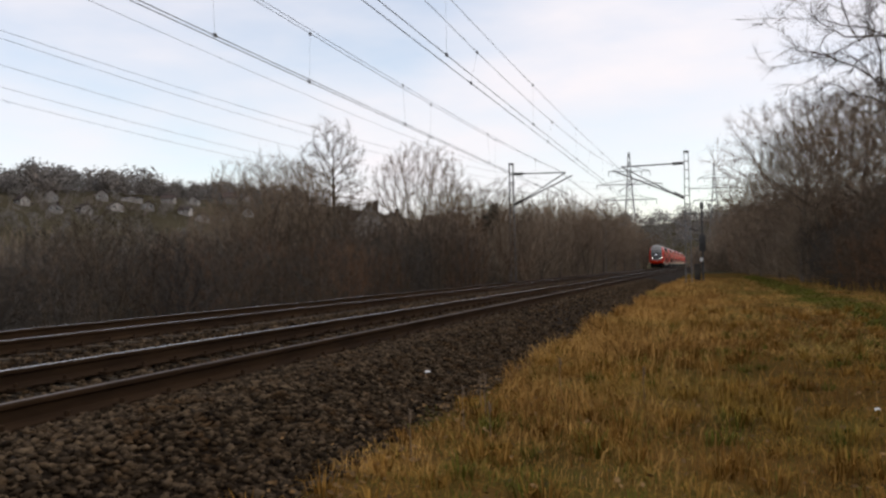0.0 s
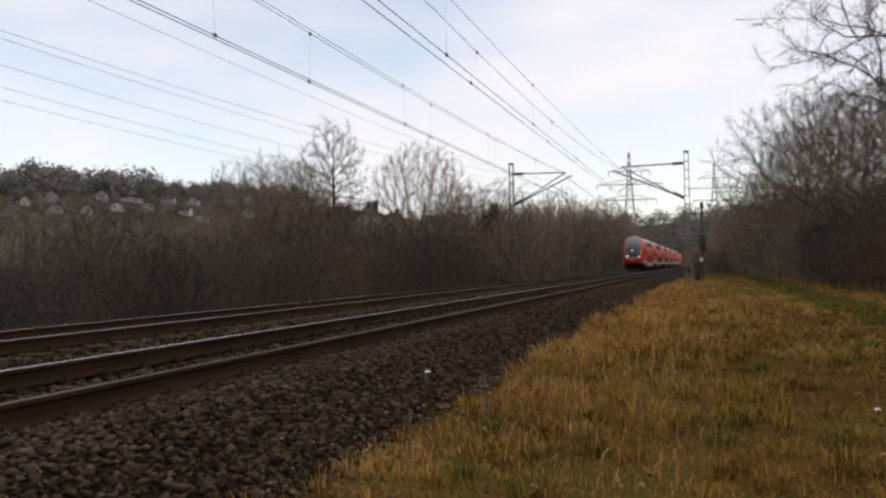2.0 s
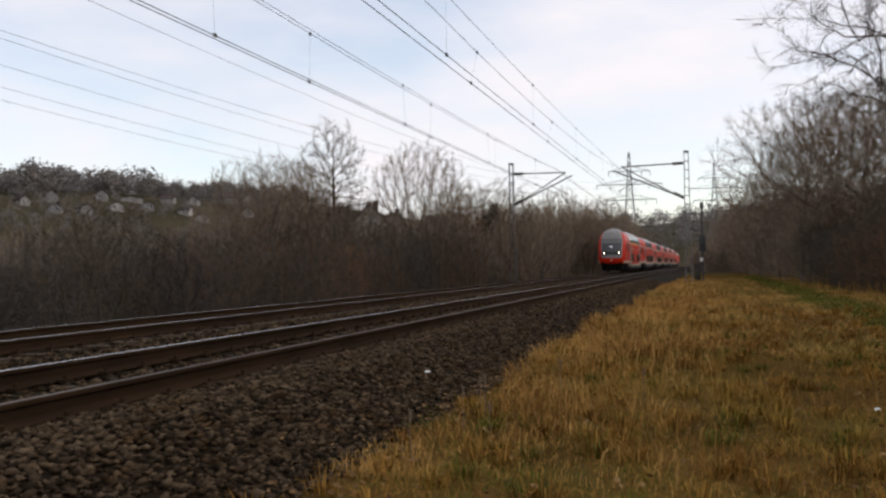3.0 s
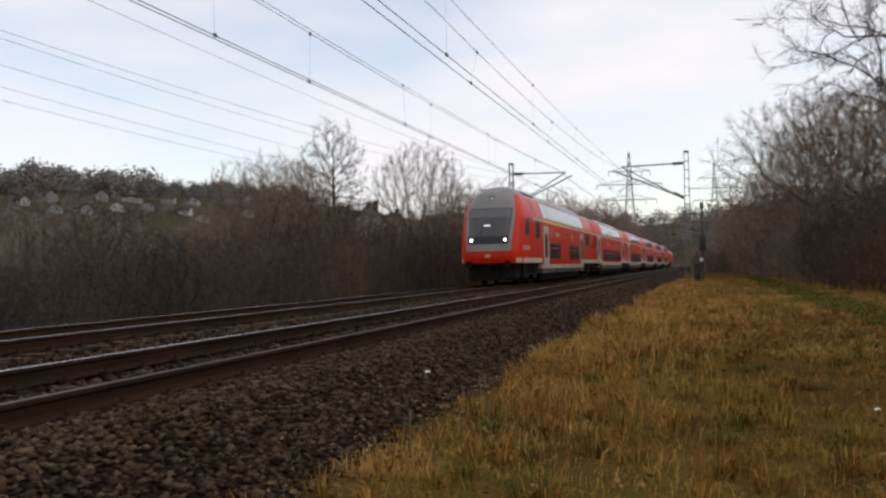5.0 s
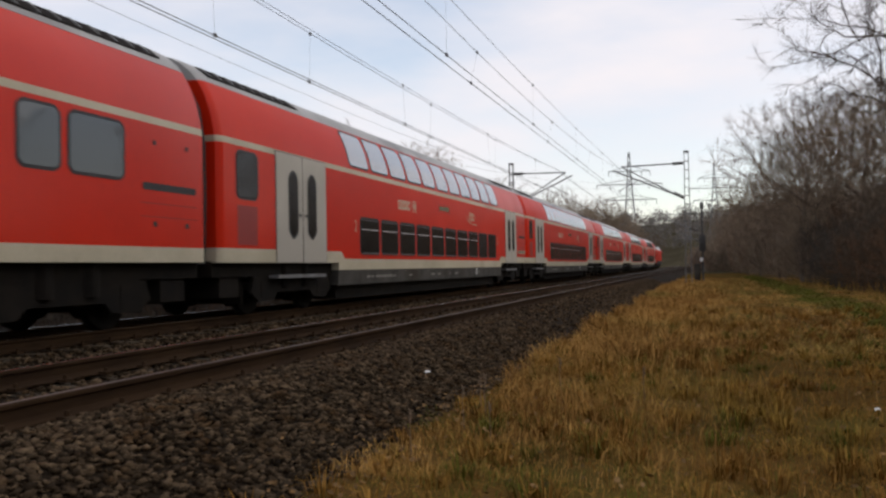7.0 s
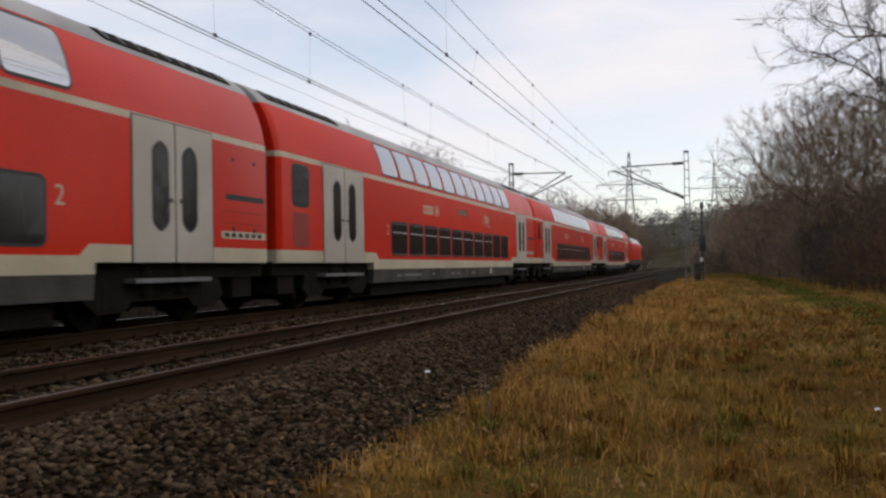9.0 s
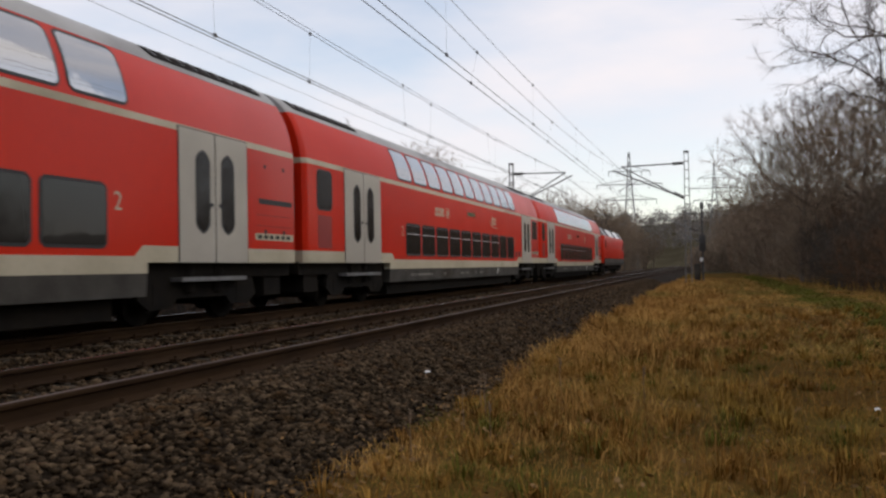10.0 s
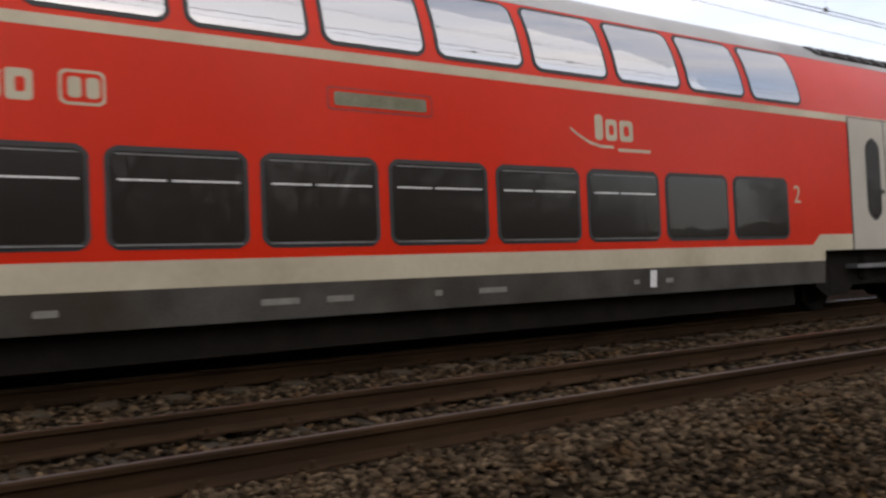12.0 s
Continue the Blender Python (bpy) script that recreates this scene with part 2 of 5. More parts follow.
def part(name, geo, mat, parent=None, label="", smooth=False, shape=None):
    me = shape
    if me is None:
        me = bpy.data.meshes.new(name)
        me.from_pydata(geo.v, [], geo.f)
        bm = bmesh.new()
        bm.from_mesh(me)
        bmesh.ops.recalc_face_normals(bm, faces=bm.faces)
        bm.to_mesh(me)
        bm.free()
        me.materials.append(mat)
        if smooth:
            me.shade_smooth()
            me.set_sharp_from_angle(angle=radians(38))
    ob = new(name, me)
    if parent:
        ob.parent = parent
    if label:
        ob["label"] = label
    return ob


def sheet(name, verts, faces, mat, parent=None, smooth=False):
    """A mesh from numpy arrays: verts (n, 3), faces (m, k)."""
    me = bpy.data.meshes.new(name)
    k = faces.shape[1]
    me.vertices.add(len(verts))
    me.vertices.foreach_set("co", verts.astype(np.float32).ravel())
    me.loops.add(faces.size)
    me.loops.foreach_set("vertex_index", faces.astype(np.int32).ravel())
    me.polygons.add(len(faces))
    me.polygons.foreach_set("loop_start", np.arange(0, faces.size, k, dtype=np.int32))
    me.update(calc_edges=True)
    me.validate()
    me.materials.append(mat)
    if smooth:
        me.shade_smooth()
    ob = new(name, me)
    if parent:
        ob.parent = parent
    return ob


def thing(name, label, category, group="", kind="", at=None):
    ob = new(name)
    ob.empty_display_size = 0.3
    if at is not None:
        ob.matrix_basis = at
    return tagged(ob, label, category, group, kind)


# ---------------------------------------------------------------- ground
def ground_height(x, y):
    """Meadow, gently uneven; valley floor beyond the far track; hillside far away."""
    z = np.full_like(x, GRASS)
    z += 0.05 * np.sin(x * 1.3 + 0.4 * y) * np.cos(0.7 * y - x) * (x > TOE)
    z += np.clip(x - 9, 0, 30) * 0.02
    z -= np.clip((-12.5 - x) / 3.0, 0, 1) * 1.0
    z = np.where((x < TOE) & (x > -12.6), -0.62, z)
    hill = np.clip((-x - 150) / 260.0, 0, 1)
    hill = hill * hill * (3 - 2 * hill)
    z += hill * (53 + 13 * np.clip((y - 440) / 220.0, -0.2, 1) + 2.5 * np.sin(y * 0.017))
    ahead = np.clip((y - 330) / 500.0, 0, 1)
    ahead = ahead * ahead * (3 - 2 * ahead)
    z += ahead * (40 + 8 * np.sin(x * 0.008)) * np.clip(1 - hill, 0, 1)
    return z


def build_ground():
    xs = np.concatenate([[-4200, -2200, -1200], np.arange(-800, -60, 20), np.arange(-60, -13, 3), np.array([-12.7, -12.5]), np.array([-9, -5, -2.6]),
                         np.arange(-2.5, 9, 0.25), np.arange(9, 40, 3), np.arange(40, 200, 20), [400, 900, 2000, 4200]])
    ys = np.concatenate([[-4200, -2000, -900, -400, -200], np.arange(-100, -10, 10), np.arange(-10, 30, 0.4), np.arange(30, 100, 3), np.arange(100, 900, 20), [1200, 2000, 4200]])
    X, Y = np.meshgrid(xs, ys)
    Z = ground_height(X, Y)
    verts = np.stack([X.ravel(), Y.ravel(), Z.ravel()], 1)
    nx, ny = len(xs), len(ys)
    i = (np.arange(ny - 1)[:, None] * nx + np.arange(nx - 1)[None, :]).ravel()
    faces = np.stack([i, i + 1, i + nx + 1, i + nx], 1)
    ob = sheet("ground", verts, faces, EARTH, smooth=True)
    ob.data.materials.append(FIELD)
    cx = (verts[faces[:, 0], 0] + verts[faces[:, 2], 0]) / 2
    cy = (verts[faces[:, 0], 1] + verts[faces[:, 2], 1]) / 2
    ob.data.polygons.foreach_set("material_index", ((cx < -13) | (cy > 115)).astype(np.int32))
    tagged(ob, "uneven winter meadow soil with dry grass beside the railway", "ground", kind="structure")


build_ground()

# ballast bed under both tracks
Y0, Y1 = -60.0, 330.0
bed = Geo()
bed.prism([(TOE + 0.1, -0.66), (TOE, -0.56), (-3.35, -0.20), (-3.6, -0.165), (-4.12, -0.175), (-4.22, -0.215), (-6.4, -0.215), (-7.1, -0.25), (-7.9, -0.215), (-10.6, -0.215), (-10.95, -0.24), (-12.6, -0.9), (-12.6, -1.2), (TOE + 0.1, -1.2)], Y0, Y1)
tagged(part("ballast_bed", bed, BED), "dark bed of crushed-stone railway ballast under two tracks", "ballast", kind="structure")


def bed_level(x):
    return np.interp(x, [-12.6, -10.95, -10.6, -7.9, -7.1, -6.4, -4.22, -4.12, -3.6, -3.35, TOE, TOE + 0.5], [-0.9, -0.24, -0.215, -0.215, -0.25, -0.215, -0.215, -0.175, -0.165, -0.20, -0.56, -0.58])


def build_stones(name, x0, x1, y0, y1, count, size, label):
    rng = np.random.default_rng(hash_number(name))
    base = np.array([[1, 0, 0], [-1, 0, 0], [0, 1, 0], [0, -1, 0], [0, 0, 1], [0, 0, -1], [.62, .62, .5], [-.62, -.62, .5]], float)
    tri = np.array([[4, 6, 2], [4, 0, 6], [6, 0, 2], [4, 2, 1], [4, 1, 7], [7, 1, 3], [4, 7, 3], [4, 3, 0], [5, 2, 0], [5, 1, 2], [5, 3, 1], [5, 0, 3]])
    x = rng.uniform(x0, x1, count)
    y = y0 + (y1 - y0) * rng.uniform(0, 1, count)
    s = size * rng.uniform(0.55, 1.35, count)
    sc = s[:, None] * np.stack([rng.uniform(.75, 1.25, count), rng.uniform(.75, 1.25, count), rng.uniform(.38, .75, count)], 1)
    v = base[None] * (1 + rng.uniform(-.42, .30, (count, 8, 3))) * sc[:, None, :]
    a = rng.uniform(0, 2 * np.pi, count)
    b = rng.uniform(-.6, .6, count)
    ca, sa, cb, sb = np.cos(a)[:, None], np.sin(a)[:, None], np.cos(b)[:, None], np.sin(b)[:, None]
    X, Y, Z = v[..., 0], v[..., 1], v[..., 2]
    X, Z = X * cb + Z * sb, -X * sb + Z * cb
    X, Y = X * ca - Y * sa, X * sa + Y * ca
    z = bed_level(x) + rng.uniform(-0.012, 0.022, count) + 0.04 * np.exp(-((x + 7.1) / 0.8) ** 2)
    verts = np.stack([X + x[:, None], Y + y[:, None], Z + z[:, None]], -1).reshape(-1, 3)
    faces = (tri[None] + (np.arange(count) * 8)[:, None, None]).reshape(-1, 3)
    return tagged(sheet(name, verts, faces, STONE), label, "ballast", kind="stuff")


def hash_number(text):
    return sum((i + 1) * ord(c) for i, c in enumerate(text)) % 100000


build_stones("ballast_stones", -4.2, TOE + 0.12, -0.5, 17, 30000, 0.033, "angular dark grey crushed ballast stones on the shoulder")
build_stones("rear_ballast", -11.2, TOE + 0.1, -14, -0.5, 15000, 0.045, "dark brown ballast stones along the line behind")
build_stones("shoulder_ballast", -4.2, TOE + 0.1, 17, 60, 10000, 0.045, "dark grey crushed ballast stones along the shoulder")
build_stones("track_ballast", -11.2, -4.2, -1, 26, 26000, 0.040, "dark brown ballast stones between sleepers and tracks")
build_stones("distant_ballast", -11.2, -4.2, 26, 70, 8000, 0.06, "dark brown ballast stones along the far tracks")


# ---------------------------------------------------------------- tracks
def rail_profile():
    right = [(0.075, -0.172), (0.075, -0.160), (0.030, -0.146), (0.009, -0.125), (0.009, -0.052), (0.034, -0.038), (0.036, -0.012), (0.028, -0.003)]
    return right + [(-x, z) for x, z in reversed(right)]


def build_track(name, cx, label):
    track = tagged(new(name), label, "railway track", kind="structure")
    for s in (-1, 1):
        x = cx + s * GAUGE / 2
        rail = part("rail", Geo().prism([(x + a, b) for a, b in rail_profile()], Y0, Y1), RAILSIDE, track, "rust-brown steel rail")
        part("running_surface", Geo().prism([(x - 0.026, -0.006), (x - 0.026, -0.0015), (x - 0.018, 0), (x + 0.018, 0), (x + 0.026, -0.0015), (x + 0.026, -0.006)], Y0, Y1), RAILNOSHEEN if (s > 0 and cx == NEAR) else RAILTOP, rail, "worn rail head")
    half = [(-1.3, 0.0, 0.10), (-0.95, 0.0, 0.115), (-0.5, -0.035, 0.10), (0.5, -0.035, 0.10), (0.95, 0.0, 0.115), (1.3, 0.0, 0.10)]
    g = Geo()
    g.loft([[(x, -w - 0.03, -0.2), (x, w + 0.03, -0.2), (x, w, z), (x, -w, z)] for x, z, w in half])
    first = part("sleeper", g, SLEEPER, track)
    first.location = (cx, -8.7, -0.172)
    clip = Geo()
    for s in (-1, 1):
        for e in (-1, 1):
            bx = s * GAUGE / 2 + e * 0.12
            clip.box(bx - 0.045, bx + 0.045, -0.055, 0.055, -0.002, 0.028)
            clip.rod((bx, 0, 0.02), (bx, 0, 0.065), 0.022, 0.018)
    clips = part("rail_fastening", clip, RAILSIDE, first)
    for k in range(1, 300):
        s = new("sleeper", first.data)
        s.parent = track
        s.location = (cx + random.uniform(-.01, .01), -8.7 + 0.6 * k, -0.172 - random.uniform(0, 0.006))
        if k < 70:
            c = new("rail_fastening", clips.data)
            c.parent = s
    far = Geo()
    for k in list(range(300, 560)) + list(range(-80, 0)):
        far.add([(x + cx, y - 8.7 + 0.6 * k, z - 0.172) for x, y, z in g.v], g.f)
    part("distant_sleepers", far, SLEEPER, track)["kind"] = "stuff"
    return track


build_track("track_near", NEAR, "railway track with concrete sleepers and rusty rails")
build_track("track_far", FAR, "railway track with rusty rails beneath the passing train")


# ---------------------------------------------------------------- train
PZ = [0.40, 0.47, 0.81, 1.06, 2.9, 3.03, 3.14, 3.3, 3.5, 3.7, 3.9, 4.1, 4.25, 4.4, 4.52, 4.59, 4.62]
PX = [1.34, 1.355, 1.38, 1.39, 1.39, 1.385, 1.375, 1.35, 1.305, 1.24, 1.155, 1.03, 0.90, 0.71, 0.47, 0.22, 0.02]


def hull(z):
    return float(np.interp(z, PZ, PX))


def lean(z):
    """Outward normal (x, z) of the hull at that height."""
    dx = hull(z + 0.05) - hull(z - 0.05)
    n = Vector((0.1, -dx)).normalized()
    return n.x, n.y


def block(z0, z1, y0, y1, grow=0.0, front=True, back=True):
    """A slice of the car body between two heights, rounded in at its open ends."""
    zs = [z0] + [z for z in PZ if z0 + 0.01 < z < z1 - 0.01] + [z1]
    side = [(hull(z) + grow, z) for z in zs]
    outline = side + [(-x, z) for x, z in reversed(side)]
    rings = []
    ends = ([(y0, 0.93), (y0 + 0.05, 0.975), (y0 + 0.14, 1.0)] if front else [(y0, 1.0)]) + ([(y1 - 0.14, 1.0), (y1 - 0.05, 0.975), (y1, 0.93)] if back else [(y1, 1.0)])
    for y, k in ends:
        rings.append([(x * k, y, z) for x, z in outline])
    return Geo().loft(rings)


def skin(side, y0, y1, z0, z1, off, corner=0.07, thick=0.004):
    """A panel lying on the body side, with rounded corners, off metres proud of it."""
    rows = max(2, int((z1 - z0) / 0.14))
    zs, ins = [], []
    for k, a in ((0.0, 1.0), (0.3, 0.45), (0.65, 0.12), (1.0, 0.0)):
        zs.append(z0 + corner * k), ins.append(corner * a)
    for k in range(1, rows):
        zs.append(z0 + corner + (z1 - z0 - 2 * corner) * k / rows), ins.append(0)
    for k, a in ((1.0, 0.0), (0.65, 0.12), (0.3, 0.45), (0.0, 1.0)):
        zs.append(z1 - corner * k), ins.append(corner * a)
    vs = []
    for o in (off, off - thick - 0.012):
        for z, i in zip(zs, ins):
            nx, nz = lean(z)
            x = hull(z) + nx * o
            vs += [(side * x, y0 + i, z + nz * o), (side * x, y1 - i, z + nz * o)]
    n = len(zs)
    fs = [(2 * k, 2 * k + 1, 2 * k + 3, 2 * k + 2) for k in range(n - 1)]
    rim = [2 * k for k in range(n)] + [2 * k + 1 for k in range(n - 1, -1, -1)]
    for a, b in zip(rim, rim[1:] + rim[:1]):
        fs.append((a, b, b + 2 * n, a + 2 * n))
    return Geo().add(vs, fs)


def glass(car, side, y0, y1, z0, z1, upper=False, bar=False, corner=0.09):
    w = part("window", skin(side, y0 - 0.045, y1 + 0.045, z0 - 0.045, z1 + 0.045, 0.006, corner + 0.035), RUBBER, car, "", True)
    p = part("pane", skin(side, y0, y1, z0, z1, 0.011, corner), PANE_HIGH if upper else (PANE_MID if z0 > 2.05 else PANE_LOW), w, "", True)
    x = side * (hull((z0 + z1) / 2) + 0.012)
    if bar:
        zb = z1 - (z1 - z0) * 0.31
        mid = y0 + (y1 - y0) * 0.42
        # Two white strips paint the bright line reflected in the lower panes.
        for a, b in ((y0 + 0.06, mid - 0.025), (mid + 0.025, y1 - 0.05)):
            part("window_bar", Geo().box(min(x, x + side * 0.012), max(x, x + side * 0.012), a, b, zb - 0.008, zb + 0.008), WHITEPAINT, w)
        part("vent_sash", Geo().box(min(x, x + side * 0.008), max(x, x + side * 0.008), y0 + 0.05, y1 - 0.05, z1 - 0.035, z1 - 0.022), GALV, w)
        part("sill_trim", Geo().box(min(x, x + side * 0.012), max(x, x + side * 0.012), y0 + 0.03, y1 - 0.03, z0 - 0.012, z0 + 0.006), GALV, w)
    return w


def door(car, side, y0, y1, z0, z1):
    mid = (y0 + y1) / 2
    part("door_seal", skin(side, y0 - 0.03, y1 + 0.03, z0 - 0.01, z1 + 0.02, 0.005, 0.02), RUBBER, car)
    for a, b, face in ((y0, mid - 0.02, 1), (mid + 0.02, y1, -1)):
        leaf = part("door", skin(side, a, b, z0, z1, 0.014, 0.02), DOORPAINT, car, "light grey sliding door leaf", True)
        c = (a + b) / 2 + face * 0.15
        hw = min(0.19, (b - a) * 0.24)
        part("door_seal", skin(side, c - hw - 0.03, c + hw + 0.03, z1 - 1.66, z1 - 0.3, 0.018, hw), RUBBER, leaf, "", True)
        part("door_window", skin(side, c - hw, c + hw, z1 - 1.62, z1 - 0.34, 0.022, hw - 0.01), PANE_LOW, leaf, "", True)
        x = side * (hull(1.4) + 0.016)
        part("door_button", Geo().rod((x, mid - face * 0.14, z0 + 0.95), (x + side * 0.02, mid - face * 0.14, z0 + 0.95), 0.035, n=10), RUBBER, leaf)
    x = side * 1.40
    part("step_board", Geo().box(min(x, x - side * 0.3), max(x, x - side * 0.3), y0 + 0.05, y1 - 0.05, z0 - 0.30, z0 - 0.235), GALV, car, "worn light grey step board")


def bogie(car, y, base=2.5, r=0.46):
    b = part("bogie", Geo().box(-1.12, -0.98, y - base / 2 - 0.5, y + base / 2 + 0.5, 0.46, 0.62).box(0.98, 1.12, y - base / 2 - 0.5, y + base / 2 + 0.5, 0.46, 0.62)
             .box(-1.12, 1.12, y - 0.3, y + 0.3, 0.40, 0.72).rod((1.15, y - 0.45, 0.5), (1.15, y - 0.45, 0.95), 0.14, n=10).rod((1.15, y + 0.45, 0.5), (1.15, y + 0.45, 0.95), 0.14, n=10)
             .rod((-1.15, y - 0.45, 0.5), (-1.15, y - 0.45, 0.95), 0.14, n=10).rod((-1.15, y + 0.45, 0.5), (-1.15, y + 0.45, 0.95), 0.14, n=10), DARK, car, "near-black bogie frame, shade included in its colour")
    gear = Geo()
    for e in (-1, 1):
        yy = y + e * base / 2
        gear.rod((-1.0, yy, r), (1.0, yy, r), 0.08, n=10)
        for x in (-0.42, 0.42):
            gear.rod((x - 0.05, yy, r), (x + 0.05, yy, r), 0.31, n=16)
        gear.box(-0.9, 0.9, yy - e * 0.62 - 0.14, yy - e * 0.62 + 0.14, 0.34, 0.74).box(-1.0, 1.0, yy + e * 0.56 - 0.05, yy + e * 0.56 + 0.05, 0.22, 0.66)
    gear.box(-0.95, 0.95, y - base / 2, y + base / 2, 0.60, 0.78)
    for s in (-1, 1):
        half = base / 2
        arch = [(-half - 0.55, 0.42), (-half - 0.45, 0.70), (-0.75, 0.80), (0.75, 0.80), (half + 0.45, 0.70), (half + 0.55, 0.42), (half + 0.25, 0.24), (half - 0.35, 0.26), (half - 0.5, 0.40), (-half + 0.5, 0.40), (-half + 0.35, 0.26), (-half - 0.25, 0.24)]
        plate = Geo().loft([[(s * x, y + a, z) for a, z in arch] for x in (1.13, 1.19)])
        part("side_frame", plate, DARK, b, "dark cast side frame of the bogie")
    part("brake_gear", gear, DARK, b, "dark brake discs, axles and hangers")
    for e in (-1, 1):
        for s in (-1, 1):
            yy, x = y + e * base / 2, s * GAUGE / 2
            w = Geo()
            rings = []
            for dx, rr in ((-0.07, r - 0.04), (-0.065, r), (0.03, r), (0.035, r + 0.028), (0.065, r + 0.026), (0.07, r - 0.03)):
                rings.append([(x - s * dx, yy + rr * math.cos(2 * math.pi * i / 24), r + rr * math.sin(2 * math.pi * i / 24)) for i in range(24)])
            w.loft(rings)
            part("wheel", w, DARK, b, "steel wheel", True)
            part("axle_box", Geo().box(min(s * 0.92, s * 1.2), max(s * 0.92, s * 1.2), yy - 0.17, yy + 0.17, r - 0.16, r + 0.17), DARK, b)


def letter_plate(car, text, y, z, size, side=1):
    cu = bpy.data.curves.new("class_number", "FONT")
    cu.body, cu.size, cu.extrude = text, size, 0.002
    tmp = bpy.data.objects.new("class_number", cu)
    scene.collection.objects.link(tmp)
    me = bpy.data.meshes.new_from_object(tmp.evaluated_get(bpy.context.evaluated_depsgraph_get()))
    bpy.data.objects.remove(tmp)
    me.materials.clear()
    me.materials.append(CREAM)
    ob = new("class_number", me)
    ob.parent = car
    ob.matrix_basis = Matrix(((0, 0, 1, hull(z) + 0.006), (1, 0, 0, y), (0, 1, 0, z), (0, 0, 0, 1)))
    return ob


def marks(car, y, z0=2.40, z1=2.66):
    """Plain cream blocks where the operator's marks are painted."""
    k = (z1 - z0)
    at = y
    for w in (0.19, 0.16, 0.20, 0.07, 0.21):
        part("lettering_block", skin(1, at, at + w, z0, z1, 0.003, 0.03), CREAM, car)
        part("lettering_gap", skin(1, at + w * 0.36, at + w * 0.72, z0 + k * 0.26, z1 - k * 0.26, 0.005, 0.02), RED, car) if w > 0.1 else None
        at += w + 0.035
    emblem = part("emblem", skin(1, y + 1.17, y + 1.55, z0 - 0.01, z1 + 0.03, 0.003, 0.05), CREAM, car, "cream framed emblem")
    part("emblem_field", skin(1, y + 1.195, y + 1.525, z0 + 0.015, z1 + 0.005, 0.005, 0.04), RED, emblem)
    for a in (1.24, 1.39):
        part("emblem_block", skin(1, y + a, y + a + 0.11, z0 + 0.05, z1 - 0.03, 0.007, 0.03), CREAM, emblem)


def network_mark(car, y, z):
    for a, w, h in ((0.0, 0.14, 0.32), (0.19, 0.20, 0.27), (0.44, 0.24, 0.27)):
        part("lettering_block", skin(1, y + a, y + a + w, z, z + h, 0.003, 0.04), CREAM, car)
        if a:
            part("lettering_gap", skin(1, y + a + w * 0.3, y + a + w * 0.7, z + 0.07, z + h - 0.07, 0.005, 0.03), RED, car)
    g = Geo()
    pts = [(-0.42, 0.12), (-0.28, 0.04), (-0.1, -0.04), (0.1, -0.08), (0.32, -0.08)]
    for (a, b), (c, d) in zip(pts, pts[1:]):
        x = hull(z) + 0.004
        g.add([(x, y + a, z + b - 0.018), (x, y + c, z + d - 0.018), (x, y + c, z + d + 0.018), (x, y + a, z + b + 0.018)], [(0, 1, 2, 3)])
    part("swoosh", g, CREAM, car)
    part("small_lettering", skin(1, y + 0.4, y + 1.0, z - 0.13, z - 0.09, 0.003, 0.01), CREAM, car)


def underframe_lettering(car, spans, z=0.64):
    for a, b in spans:
        part("underframe_lettering", skin(1, a, b, z - 0.03, z + 0.03, 0.003, 0.01), STENCIL, car)


def roof_grille(car, y0, y1, z0=4.22, z1=4.42):
    for s in (-1, 1):
        g = part("roof_grille", skin(s, y0, y1, z0, z1, 0.02, 0.03), DARK, car, "dark ribbed roof vent")
        n = int((y1 - y0) / 0.4)
        for k in range(n):
            a = y0 + 0.1 + k * 0.4
            part("rib", skin(s, a, a + 0.05, z0 + 0.02, z1 - 0.02, 0.035, 0.01), GALV, g)


def gangway(car, y):
    side = [(1.12, 0.95), (1.16, 2.0), (1.15, 3.0), (1.05, 3.6), (0.8, 4.1), (0.3, 4.3)]
    ol = side + [(-x, z) for x, z in reversed(side)]
    rings = []
    for k in range(9):
        kk = 1.0 if k % 2 == 0 else 0.95
        rings.append([(x * kk, y - 0.32 + 0.08 * k, z) for x, z in ol])
    part("gangway_bellows", Geo().loft(rings), RUBBER, car, "black rubber gangway bellows")


def underside(car, y0, y1):
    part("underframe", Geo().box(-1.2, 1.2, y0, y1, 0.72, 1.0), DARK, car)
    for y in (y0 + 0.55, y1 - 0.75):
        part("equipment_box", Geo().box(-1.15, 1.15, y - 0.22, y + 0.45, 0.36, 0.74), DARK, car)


def panel_lines(car, s, y0, y1):
    """The shut lines, hinges and keyholes of the equipment hatches at a car end."""
    for z in (1.64, 1.84):
        part("shut_line", skin(s, y0, y1, z, z + 0.014, 0.003, 0.004), REDSHADE, car)
    for y in (y0 + 0.35, y1 - 0.3):
        part("lamp_socket", skin(s, y - 0.05, y + 0.05, 1.50, 1.58, 0.005, 0.02), RUBBER, car)
        part("lamp_socket", skin(s, y - 0.04, y + 0.04, 2.72, 2.79, 0.005, 0.02), RUBBER, car)


